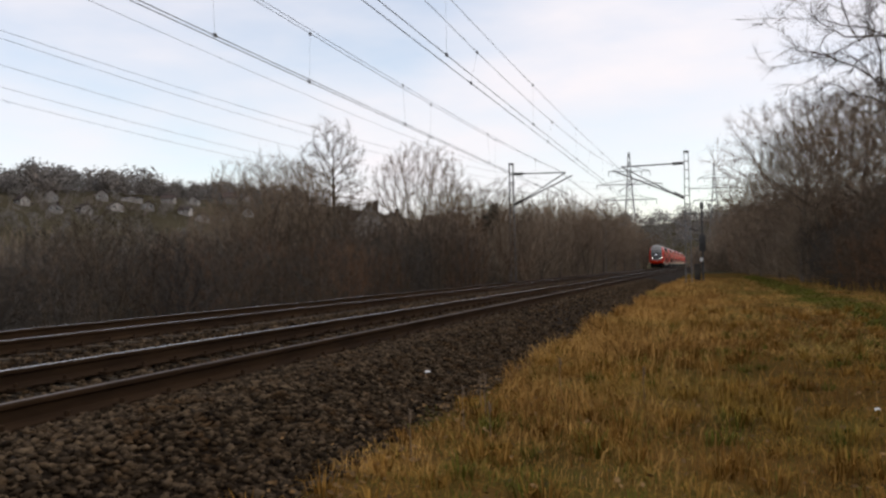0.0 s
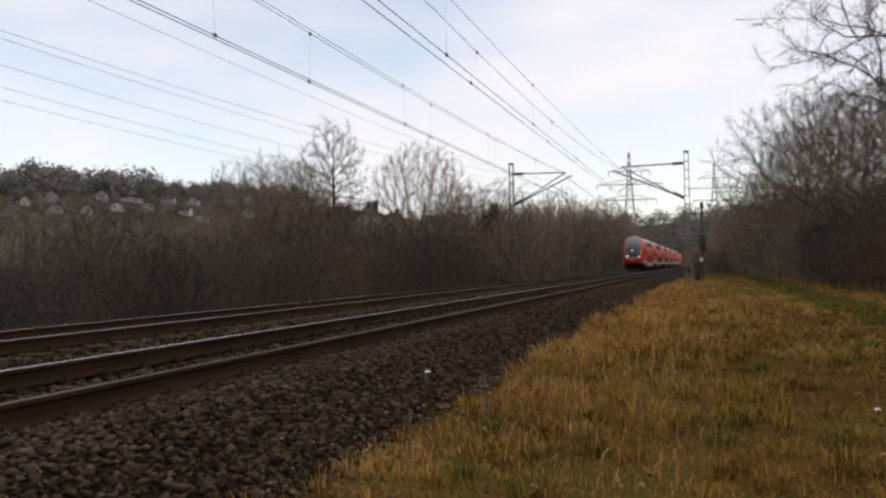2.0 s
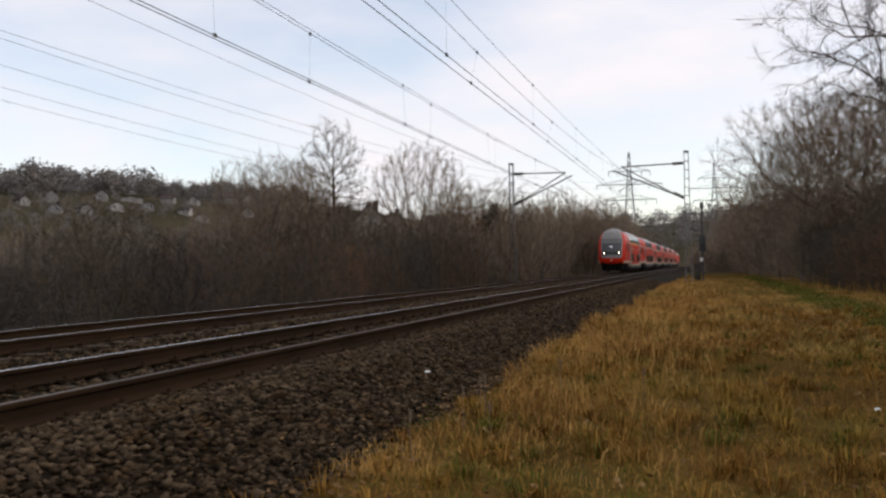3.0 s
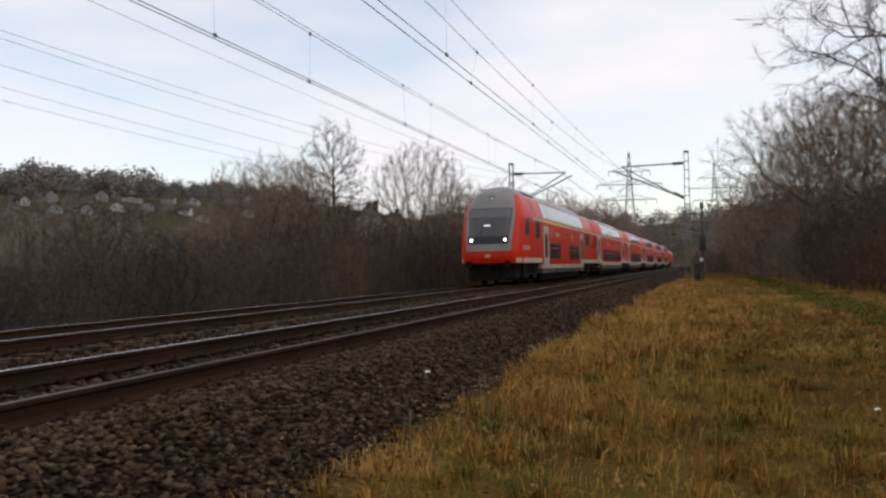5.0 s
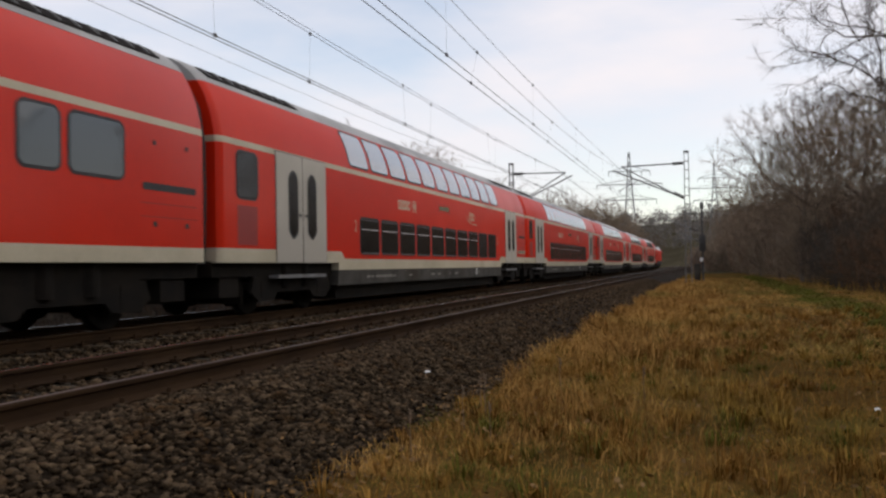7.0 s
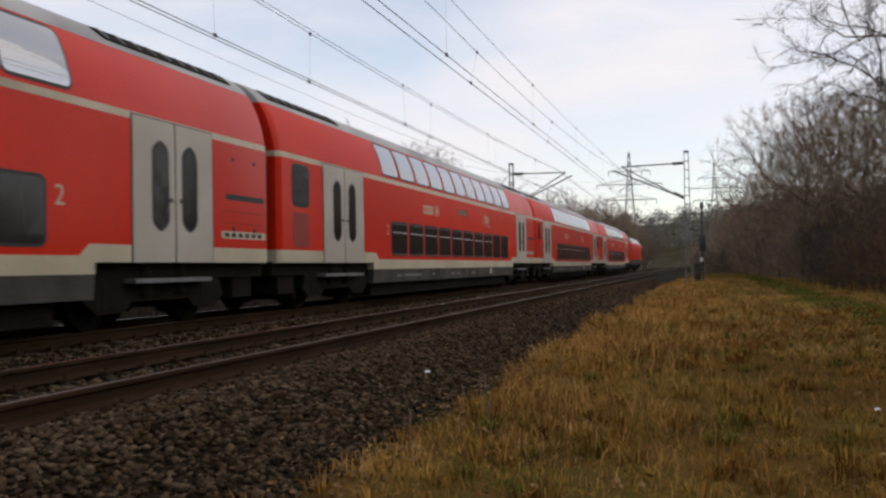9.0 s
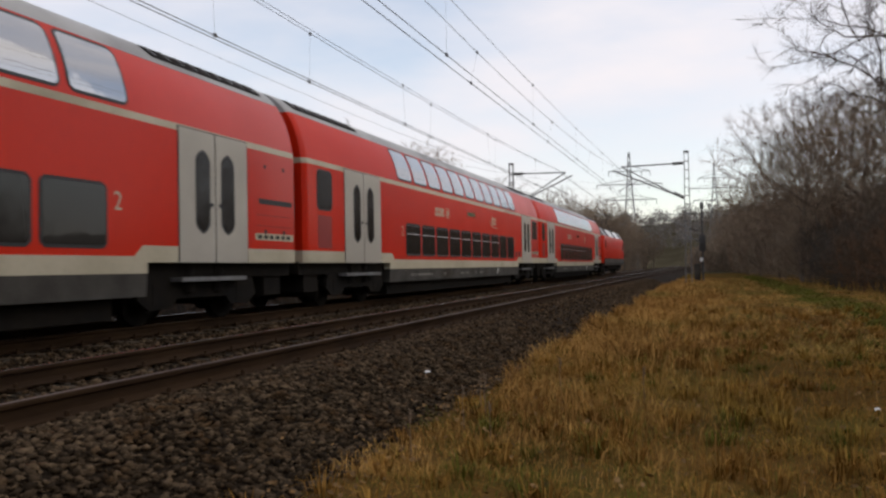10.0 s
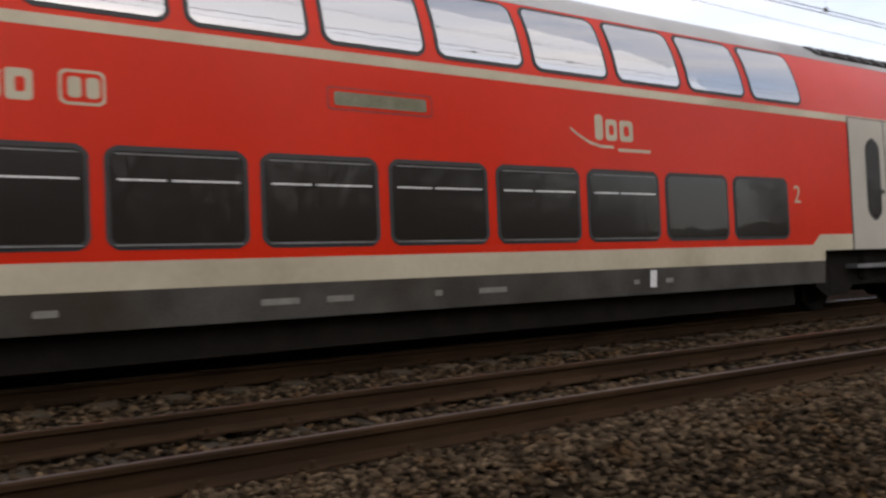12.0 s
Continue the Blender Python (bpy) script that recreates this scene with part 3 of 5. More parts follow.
def coach(rear_window=False):
    """An intermediate double-deck coach, its leading end at y = 0."""
    car = thing("double_deck_coach", "red double-deck railway coach with cream stripes and grey roof", "railway coach", "train")
    A, B = 0.22, 26.58
    d0, d1 = 5.25, 21.6
    part("skirt", block(0.47, 0.81, d0, d1, front=False, back=False), SKIRT, car, "dirty dark grey skirt")
    band = block(0.81, 1.06, d0, d1, 0.002, False, False)
    head = block(0.97, 1.22, A, d0, 0.002, True, False)
    band.add(head.v, head.f)
    tail = block(0.97, 1.22, d1, B, 0.002, False, True)
    band.add(tail.v, tail.f)
    for side in (-1, 1):
        for y, e in ((d0, 1), (d1, -1)):
            band.loft([[(side * x, y - e * 0.02, 1.05), (side * x, y + e * 0.34, 1.05), (side * x, y + e * 0.12, 1.22), (side * x, y - e * 0.02, 1.22)] for x in (1.36, 1.3925)])
    part("cream_band", band, CREAM, car, "weathered cream lower band", True)
    wall = block(1.06, 3.03, d0, d1, 0, False, False)
    for a, b, e in ((A, d0, True), (d1, B, False)):
        t = block(1.22, 3.03, a, b, 0, e, not e)
        wall.add(t.v, t.f)
    part("side_wall", wall, RED, car, "glossy red side wall", True)
    part("stripe", block(3.03, 3.14, A, B, 0.003), CREAM, car, "narrow cream stripe", True)
    part("upper_wall", block(3.14, 4.1, A, B), RED, car, "", True)
    part("roof", block(4.1, 4.62, A, B, 0.004), ROOF, car, "matt grey roof", True)
    underside(car, A, B)
    # Near-black box fills the space below the floor where only shade lies.
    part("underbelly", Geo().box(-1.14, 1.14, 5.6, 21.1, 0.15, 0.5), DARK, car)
    bogie(car, 3.4), bogie(car, 23.4)
    gangway(car, 26.8)
    for s in (1, -1):
        for k in range(10):
            a = 6.55 + 1.43 * k
            glass(car, s, a, a + 1.22, 1.20, 2.02, bar=s > 0 and k < 8, corner=0.07)
        for k in range(11):
            a = 6.0 + 1.40 * k
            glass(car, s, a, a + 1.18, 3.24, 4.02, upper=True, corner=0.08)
        door(car, s, 2.25, 4.55, 0.97, 3.1)
        door(car, s, 22.42, 24.55, 0.97, 3.1)
        glass(car, s, 0.78, 1.5, 2.13, 2.92)
        part("vent_panel", skin(s, 0.78, 1.5, 1.28, 1.98, 0.004, 0.02), REDSHADE, car, "dark red louvred panel")
        panel_lines(car, s, 24.9, 26.3)
        if rear_window:
            glass(car, s, 24.88, 26.0, 2.13, 2.90)
            for a in (21.05, 21.68):
                part("hatch", skin(s, a, a + 0.27, 1.22, 1.47, 0.004, 0.03), RUBBER, car)
        else:
            part("louvre", skin(s, 25.0, 26.35, 2.05, 2.15, 0.004, 0.02), RUBBER, car)
        part("number_plate", skin(s, 24.85, 26.4, 1.38, 1.51, 0.004, 0.02), CREAM, car, "cream strip with unreadable lettering")
        d = part("destination_display", skin(s, 12.97, 14.25, 2.53, 2.77, 0.003, 0.03), REDSHADE, car)
        part("display_surround", skin(s, 12.99, 14.23, 2.55, 2.75, 0.005, 0.025), RED, d)
        part("display_glass", skin(s, 13.05, 14.17, 2.58, 2.72, 0.008, 0.02), DISPLAY, d, "dull green display glass")
    for k in range(6):
        part("plate_lettering", skin(1, 24.95 + 0.23 * k, 25.1 + 0.23 * k, 1.41, 1.48, 0.006, 0.01), SKIRT, car)
    for y in (0.6, 22.4):
        roof_grille(car, y, y + 3.6)
    marks(car, 9.28)
    network_mark(car, 16.7, 2.43)
    letter_plate(car, "2", 20.82, 1.70, 0.38), letter_plate(car, "2", 6.15, 1.70, 0.38)
    underframe_lettering(car, [(7.0, 7.2), (7.3, 7.45), (7.6, 8.8), (8.9, 9.02), (10.2, 10.4), (12.2, 12.6), (12.9, 13.2), (14.2, 14.3), (14.8, 15.2), (17.3, 17.4), (17.9, 18.05)])
    part("jacking_mark", skin(1, 17.6, 17.72, 0.56, 0.78, 0.004, 0.01), WHITEPAINT, car)
    return car


NOSE_Z = [0.95, 1.15, 1.45, 1.9, 2.4, 3.0, 3.4, 3.75, 4.0, 4.2, 4.38, 4.5, 4.58, 4.62]
NOSE_Y = [0.02, -0.06, -0.06, 0.01, 0.18, 0.44, 0.64, 0.86, 1.10, 1.37, 1.74, 2.14, 2.62, 3.12]


def nose_point(u, z, off=0.0):
    w, yf = hull(z), float(np.interp(z, NOSE_Z, NOSE_Y))
    d = min(0.95, 3.6 - yf)
    y = yf + d * (1 - math.sqrt(max(0.0, 1 - abs(u) ** 3.2)))
    return (w * u + (off * 0.5 * u), y - off, z + off * 0.3)


def nose_patch(u0, u1, z0, z1, off, taper=0.0, nu=20, nz=12):
    vs, fs = [], []
    for k in range(nz + 1):
        z = z0 + (z1 - z0) * k / nz
        e = taper * (k / nz)
        for i in range(nu + 1):
            vs.append(nose_point((u0 + e) + (u1 - u0 - 2 * e) * i / nu, z, off))
    n = nu + 1
    for k in range(nz):
        for i in range(nu):
            fs.append((k * n + i, k * n + i + 1, (k + 1) * n + i + 1, (k + 1) * n + i))
    return Geo().add(vs, fs)


def control_car():
    """The leading double-deck driving trailer, its nose at y = 0."""
    car = thing("driving_trailer", "red double-deck driving trailer with yellow first-class stripe", "railway coach", "train")
    A, B = 3.55, 26.58
    d0, d1 = 5.75, 21.4
    us = [math.sin(math.pi / 2 * (-1 + 2 * i / 30)) for i in range(31)]

    def shell(z0, z1, off=0.0):
        zs = [z0] + [z for z in np.arange(0.95, 4.63, 0.12) if z0 + 0.02 < z < z1 - 0.02] + [z1]
        rings = []
        for z in zs:
            w = hull(z)
            rings.append([(-w, A + 0.02, z)] + [nose_point(u, z, off) for u in us] + [(w, A + 0.02, z)])
        return Geo().loft(rings)

    part("nose", shell(0.97, 4.1), RED, car, "rounded glossy red nose", True)
    part("nose_cap", shell(4.1, 4.62, 0.004), NOSEGREY, car, "grey nose cap running into the roof", True)
    part("front_mask", nose_patch(-0.72, 0.72, 1.52, 4.14, 0.010, -0.12, 20, 24), NOSEGREY, car, "grey surround of the windscreen", True)
    screen = part("windscreen", nose_patch(-0.64, 0.64, 1.82, 3.44, 0.022, -0.10), PANE_FRONT, car, "large dark raked windscreen", True)
    part("sun_visor", nose_patch(-0.67, 0.67, 3.02, 3.40, 0.026, -0.015), VISOR, screen, "grey blind behind the top of the windscreen")
    part("cab_lamp", nose_patch(-0.16, 0.06, 2.62, 2.67, 0.026, 0, 6, 1), CABLIGHT, screen, "lit strip lamp in the cab")
    wiper = Geo()
    for u in (-0.3, 0.3):
        wiper.rod(nose_point(u, 2.1, 0.04), nose_point(u * 0.3, 2.9, 0.04), 0.012)
    part("wiper", wiper, RUBBER, screen)
    part("lamp_panel", nose_patch(-0.62, 0.62, 1.83, 2.16, 0.027, 0, 12, 3), RUBBER, car, "black panel between the headlights")
    for u in (-0.54, 0.54):
        h = part("headlight_housing", nose_patch(u - 0.13, u + 0.13, 1.90, 2.08, 0.030, 0, 6, 3), RUBBER, car)
        p = Vector(nose_point(u, 1.99, 0.03))
        part("headlight", Geo().rod(p, p + Vector((0, -0.03, 0)), 0.041, n=14), LAMP, h, "lit warm white headlight")
    p = Vector(nose_point(0, 3.93, 0.0))
    m = part("marker_housing", Geo().rod(p + Vector((0, 0.08, 0)), p + Vector((0, -0.03, 0)), 0.11, n=14), SKIRT, car)
    part("marker_light", Geo().rod(p + Vector((0, -0.02, 0)), p + Vector((0, -0.05, 0)), 0.05, n=12), DIMLAMP, m, "dim top marker light")
    part("emblem", nose_patch(-0.08, 0.08, 1.24, 1.36, 0.006, 0, 4, 2), CREAM, car, "pale emblem on the nose")
    front = part("front_apron", Geo().loft([[(x, y, z) for x, y in ((-1.15 * k, 1.6), (-1.1 * k, 0.7), (-0.7 * k, 0.34), (0.7 * k, 0.34), (1.1 * k, 0.7), (1.15 * k, 1.6))] for z, k in ((0.22, 0.86), (0.34, 0.97), (0.99, 1.0))]), DARK, car, "black front apron")
    for s in (-1, 1):
        part("buffer", Geo().rod((s * 0.875, 0.5, 0.93), (s * 0.875, 0.02, 0.93), 0.10, n=14).rod((s * 0.875, 0.02, 0.93), (s * 0.875, -0.03, 0.93), 0.17, 0.16, 18), DARK, car, "dark round buffer", True)
    part("coupling", Geo().box(-0.12, 0.12, 0.02, 0.5, 0.82, 0.97).rod((0, 0.04, 0.9), (0, 0.02, 0.5), 0.05).rod((0.3, 0.36, 0.9), (0.35, 0.26, 0.5), 0.03).rod((-0.3, 0.36, 0.9), (-0.35, 0.26, 0.5), 0.03), DARK, front)
    part("skirt", block(0.47, 0.70, d0, d1, front=False, back=False), SKIRT, car, "dirty grey skirt")
    band = block(0.70, 0.90, d0, d1, 0.002, False, False)
    for a, b in ((0.75, d0), (d1, B)):
        if a < A:
            band.loft([[(-(1.392), y, z), (-(1.392), y, z + 0.22), (1.392, y, z + 0.22), (1.392, y, z)] for y, z in ((1.05, 0.99), (d0, 0.99))])
        else:
            t = block(0.97, 1.20, a, b, 0.002, False, True)
            band.add(t.v, t.f)
    part("cream_band", band, CREAM, car, "weathered cream lower band", True)
    for u0, u1 in ((0.86, 0.995), (-0.995, -0.86)):
        part("nose_band", nose_patch(u0, u1, 0.99, 1.21, 0.004, 0, 8, 2), CREAM, car)
    wall = block(0.90, 3.03, d0, d1, 0, False, False)
    for a, b, e in ((A, d0, False), (d1, B, True)):
        t = block(1.2, 3.03, a, b, 0, False, e)
        wall.add(t.v, t.f)
    part("side_wall", wall, RED, car, "glossy red side wall", True)
    stripe = block(3.03, 3.14, 3.6, 6.2, 0.003, False, False)
    part("stripe", stripe, CREAM, car, "narrow cream stripe", True)
    part("stripe", block(3.03, 3.14, 15.8, B, 0.003, False, True), CREAM, car, "narrow cream stripe", True)
    part("first_class_stripe", block(3.02, 3.15, 6.2, 15.8, 0.004, False, False), YELLOW, car, "yellow first-class stripe", True)
    part("upper_wall", block(3.03, 4.1, A, B, -0.001, False), RED, car, "", True)
    part("roof", block(4.1, 4.62, A, B, 0.004, False), ROOF, car, "matt grey roof", True)
    underside(car, 1.8, B)
    # A dark box again stands in for the shade under the low floor.
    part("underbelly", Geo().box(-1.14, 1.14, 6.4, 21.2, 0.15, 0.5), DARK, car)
    bogie(car, 3.6), bogie(car, 23.5)
    gangway(car, 26.8)
    for s in (1, -1):
        rim, pane = skin(s, 1.38, 2.5, 2.25, 3.05, 0.008, 0.06), skin(s, 1.48, 2.42, 2.31, 2.99, 0.014, 0.06)
        for g in (rim, pane):
            g.v = [(x, y + max(0.0, 2.05 - y) / 0.62 * (z - 2.25) * 0.5, z) for x, y, z in g.v]
        c = part("cab_window", rim, RUBBER, car, "", True)
        part("pane", pane, PANE_MID, c, "", True)
        glass(car, s, 4.1, 5.2, 2.2, 2.95)
        for a, b in ((8.15, 9.22), (9.4, 10.62), (10.8, 11.58), (15.05, 16.28), (16.5, 17.7), (17.93, 19.12)):
            glass(car, s, a, b, 1.20, 2.0, bar=s > 0)
        for k in range(11):
            a = 6.3 + 1.36 * k
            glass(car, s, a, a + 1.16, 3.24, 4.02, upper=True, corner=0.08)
        door(car, s, 6.2, 7.7, 0.80, 2.86)
        door(car, s, 19.7, 21.1, 0.80, 2.86)
        glass(car, s, 22.4, 23.1, 2.16, 2.92), glass(car, s, 23.3, 24.4, 2.16, 2.92)
        part("louvre", skin(s, 24.85, 26.25, 2.04, 2.15, 0.004, 0.02), RUBBER, car)
        panel_lines(car, s, 24.8, 26.3)
        part("number_plate", skin(s, 0.97, 2.5, 1.58, 1.74, 0.004, 0.02), CREAM, car, "cream strip with unreadable lettering")
        part("grab_vent", skin(s, 3.62, 4.02, 3.42, 3.98, 0.008, 0.04), REDSHADE, car, "dark red louvred vent")
        part("side_vent", skin(s, 2.75, 3.2, 2.88, 3.1, 0.006, 0.03), REDSHADE, car)
    for k in range(8):
        part("plate_lettering", skin(1, 1.05 + 0.175 * k, 1.16 + 0.175 * k, 1.62, 1.70, 0.006, 0.01), SKIRT, car)
    roof_grille(car, 3.6, 6.3), roof_grille(car, 22.4, 26.0)
    d = part("destination_display", skin(1, 12.95, 14.3, 2.55, 2.75, 0.003, 0.03), RED, car)
    part("display_glass", skin(1, 13.05, 14.2, 2.59, 2.71, 0.008, 0.02), DISPLAY, d, "dull green display glass")
    marks(car, 10.0)
    network_mark(car, 16.0, 2.38)
    wheel_mark = Geo()
    for c in (8.55, 9.0):
        for k in range(16):
            a, b = 2 * math.pi * k / 16, 2 * math.pi * (k + 1) / 16
            x = hull(2.5) + 0.004
            wheel_mark.rod((x, c + 0.19 * math.cos(a), 2.5 + 0.19 * math.sin(a)), (x, c + 0.19 * math.cos(b), 2.5 + 0.19 * math.sin(b)), 0.012, n=4)
    for a, b in (((8.55, 2.5), (8.7, 2.75)), ((8.7, 2.75), (8.92, 2.72)), ((8.92, 2.72), (9.0, 2.5)), ((8.75, 2.5), (8.92, 2.72))):
        wheel_mark.rod((hull(2.5) + 0.004, *a), (hull(2.5) + 0.004, *b), 0.012, n=4)
    part("bicycle_sign", wheel_mark, CREAM, car)
    underframe_lettering(car, [(8.8, 9.6), (12.9, 13.2), (13.5, 13.7)], 0.6)
    part("jacking_mark", skin(1, 17.3, 17.4, 0.5, 0.68, 0.004, 0.01), WHITEPAINT, car)
    return car


def pantograph(car, y, raised):
    h = 1.45 if raised else 0.35
    p = part("pantograph", Geo().rod((-0.6, y, 4.1), (0.6, y, 4.1), 0.04).rod((-0.5, y, 4.1), (-0.15, y - 1.1, 4.1 + h * 0.5), 0.03).rod((0.5, y, 4.1), (0.15, y - 1.1, 4.1 + h * 0.5), 0.03)
             .rod((-0.15, y - 1.1, 4.1 + h * 0.5), (-0.45, y, 4.1 + h), 0.025).rod((0.15, y - 1.1, 4.1 + h * 0.5), (0.45, y, 4.1 + h), 0.025), RUBBER, car, "raised pantograph" if raised else "folded pantograph")
    g = Geo()
    for dy in (-0.15, 0.15):
        pts = [(-0.97, -0.18), (-0.75, -0.02), (-0.5, 0.03), (0.5, 0.03), (0.75, -0.02), (0.97, -0.18)]
        for (a, b), (c, d) in zip(pts, pts[1:]):
            g.rod((a, y + dy, 4.1 + h + b), (c, y + dy, 4.1 + h + d), 0.022)
    part("contact_strip", g, RUBBER, p)
    for x in (-0.55, 0.55):
        part("insulator", Geo().rod((x, y, 3.85), (x, y, 4.08), 0.07, n=10), SKIRT, p)


def locomotive():
    """The electric locomotive pushing at the rear, its leading end at y = 0."""
    car = thing("electric_locomotive", "red electric locomotive with grey skirt and sloped roof panels", "locomotive", "train")
    A, B = 0.55, 18.4
    sec = [(1.40, 0.98), (1.47, 1.3), (1.47, 3.05), (1.40, 3.2)]
    out = sec + [(-x, z) for x, z in reversed(sec)]

    def cab(y0, y1):
        rings = []
        for y, k, top in ((y0, 0.90, 2.2), (y0 + 0.15, 0.95, 2.6), (y0 + 0.55, 1.0, 3.2), (y1 - 0.55, 1.0, 3.2), (y1 - 0.15, 0.95, 2.6), (y1, 0.90, 2.2)):
            rings.append([(x * k, y, min(z, top) if z > 2 else z) for x, z in out])
        return Geo().loft(rings)

    part("side_wall", cab(A, B), RED, car, "glossy red locomotive body", True)
    part("skirt", Geo().loft([[(x, y, z) for x, z in ((1.42, 0.78), (1.476, 1.0), (1.476, 1.36), (-1.476, 1.36), (-1.476, 1.0), (-1.42, 0.78))] for y in (A + 0.5, B - 0.5)]), SKIRT, car, "grey lower skirt")
    for k, (a, b, mat) in enumerate(((1.3, 3.1, NOSEGREY), (3.1, 5.6, RUBBER), (5.6, 9.3, WHITEPAINT), (9.3, 11.2, RUBBER), (11.2, 14.6, WHITEPAINT), (14.6, 16.2, RUBBER), (16.2, 17.7, NOSEGREY))):
        part("roof_panel", Geo().loft([[(x, y, z) for x, z in ((1.40, 3.2), (0.98, 3.82), (-0.98, 3.82), (-1.40, 3.2))] for y in (a, b - 0.02)]), mat, car, "sloped roof panel")
    part("roof_deck", Geo().box(-0.9, 0.9, 1.6, 17.4, 3.8, 3.88), DARK, car)
    for y in (0.75, 18.2):
        s = -1 if y < 5 else 1
        part("windscreen", Geo().add([(-1.15, y + s * 0.12, 2.15), (1.15, y + s * 0.12, 2.15), (1.05, y - s * 0.42, 3.1), (-1.05, y - s * 0.42, 3.1)], [(0, 1, 2, 3)]), PANE_LOW, car)
    for s in (-1, 1):
        for a in (1.5, 16.6):
            w = part("cab_window", Geo().box(min(s * 1.472, s * 1.478), max(s * 1.472, s * 1.478), a, a + 0.75, 2.15, 2.85), RUBBER, car)
            part("pane", Geo().box(min(s * 1.478, s * 1.484), max(s * 1.478, s * 1.484), a + 0.05, a + 0.7, 2.2, 2.8), PANE_LOW, w)
    part("underframe", Geo().box(-1.2, 1.2, 0.9, 18.0, 0.45, 0.98), DARK, car)
    bogie(car, 4.3, 2.6, 0.6), bogie(car, 14.6, 2.6, 0.6)
    pantograph(car, 3.6, False), pantograph(car, 15.2, True)
    for y in (A, B):
        s = -1 if y < 5 else 1
        for x in (-0.875, 0.875):
            part("buffer", Geo().rod((x, y, 1.06), (x, y + s * 0.45, 1.06), 0.11, n=12).rod((x, y + s * 0.45, 1.06), (x, y + s * 0.5, 1.06), 0.24, n=16), DARK, car)
    part("roof_equipment", Geo().box(-0.5, 0.5, 5.8, 8.6, 3.88, 4.08).box(-0.35, 0.35, 9.4, 12.4, 3.88, 4.02).rod((-0.3, 4.8, 4.15), (-0.3, 14.0, 4.15), 0.025).rod((-0.3, 6.2, 3.88), (-0.3, 6.2, 4.15), 0.05).rod((-0.3, 12.9, 3.88), (-0.3, 12.9, 4.15), 0.05), SKIRT, car)
    return car


CARS = [control_car(), coach()]
CARS += [copy_thing(CARS[1], pose(0, 0, 0)), copy_thing(CARS[1], pose(0, 0, 0)), coach(True), copy_thing(CARS[1], pose(0, 0, 0)), locomotive()]
OFFSETS = [0.0, 26.8, 53.6, 80.4, 107.2, 134.0, 161.2]


# ---------------------------------------------------------------- overhead line
def lattice_mast(x, y, height, reach, base=-0.7):
    """A lattice mast with a cantilever that holds messenger and contact wire over the track; reach is signed."""
    m = thing("catenary_mast", "grey lattice steel catenary mast with cantilever arms", "catenary mast", "catenary masts", at=pose(x, y, 0))
    g = Geo()
    a0, a1 = 0.19, 0.13
    for sx in (-1, 1):
        for sy in (-1, 1):
            g.rod((sx * a0, sy * a0, base), (sx * a1, sy * a1, height), 0.035, 0.03, 4)
    part("post", g, GALV, m)
    n = int(height / 0.55)
    lat = Geo()
    for k in range(n):
        z, z2 = 0.2 + k * 0.55, 0.2 + (k + 1) * 0.55
        a = a0 + (a1 - a0) * z / height
        for s in (-1, 1):
            lat.rod((-a, s * a, z), (a, s * a, z), 0.018, n=4)
            lat.rod((s * a, -a, z), (s * a, a, z), 0.018, n=4)
    part("lattice", lat, GALV, m)
    d = 1 if reach > 0 else -1
    part("foundation", Geo().box(-0.45, 0.45, -0.45, 0.45, base - 0.3, base + 0.2), SLEEPER, m, "concrete foundation block")
    arm = part("top_tube", Geo().rod((d * 0.15, 0, height - 0.65), (reach, 0, height - 0.72), 0.045), GALV, m)
    part("insulator", Geo().rod((d * 0.2, 0, height - 0.65), (d * 0.85, 0, height - 0.67), 0.10, n=10), SKIRT, arm)
    low = part("cantilever_tube", Geo().rod((d * 0.15, 0, height - 2.9), (reach * 1.12, 0, height - 0.95), 0.05).rod((d * 0.15, 0, height - 2.95), (reach * 1.0, 0, height - 0.72), 0.04), GALV, m)
    part("insulator", Geo().rod((d * 0.2, 0, height - 2.87), (d * 0.8, 0, height - 2.55), 0.10, n=10), SKIRT, low)
    part("registration_arm", Geo().rod((reach * 0.72, 0, height - 1.6), (reach * 1.05, 0, height - 2.3), 0.025), GALV, m)
    part("mast_cap", Geo().box(-0.16, 0.16, -0.16, 0.16, height, height + 0.12), GALV, m)
    return m


MAST_Y = (59.0, 119.0, 179.0)
for k, y in enumerate(MAST_Y):
    lattice_mast(-1.12, y, 7.9, -4.1)
    lattice_mast(-13.3, y + 3.6, 8.1, 3.9)


def wire(name, points, r, label, group="overhead wires"):
    cu = bpy.data.curves.new(name, "CURVE")
    cu.dimensions, cu.bevel_depth, cu.bevel_resolution = "3D", r * 0.92, 1
    sp = cu.splines.new("POLY")
    sp.points.add(len(points) - 1)
    for p, q in zip(sp.points, points):
        p.co = (*q, 1)
    cu.materials.append(WIRE)
    ob = new(name, cu)
    tagged(ob, label, "overhead wire", group)
    return ob


def sagging(x0, y0, z0, x1, y1, z1, sag, n=16):
    return [(x0 + (x1 - x0) * k / n, y0 + (y1 - y0) * k / n, z0 + (z1 - z0) * k / n - 4 * sag * (k / n) * (1 - k / n)) for k in range(n + 1)]


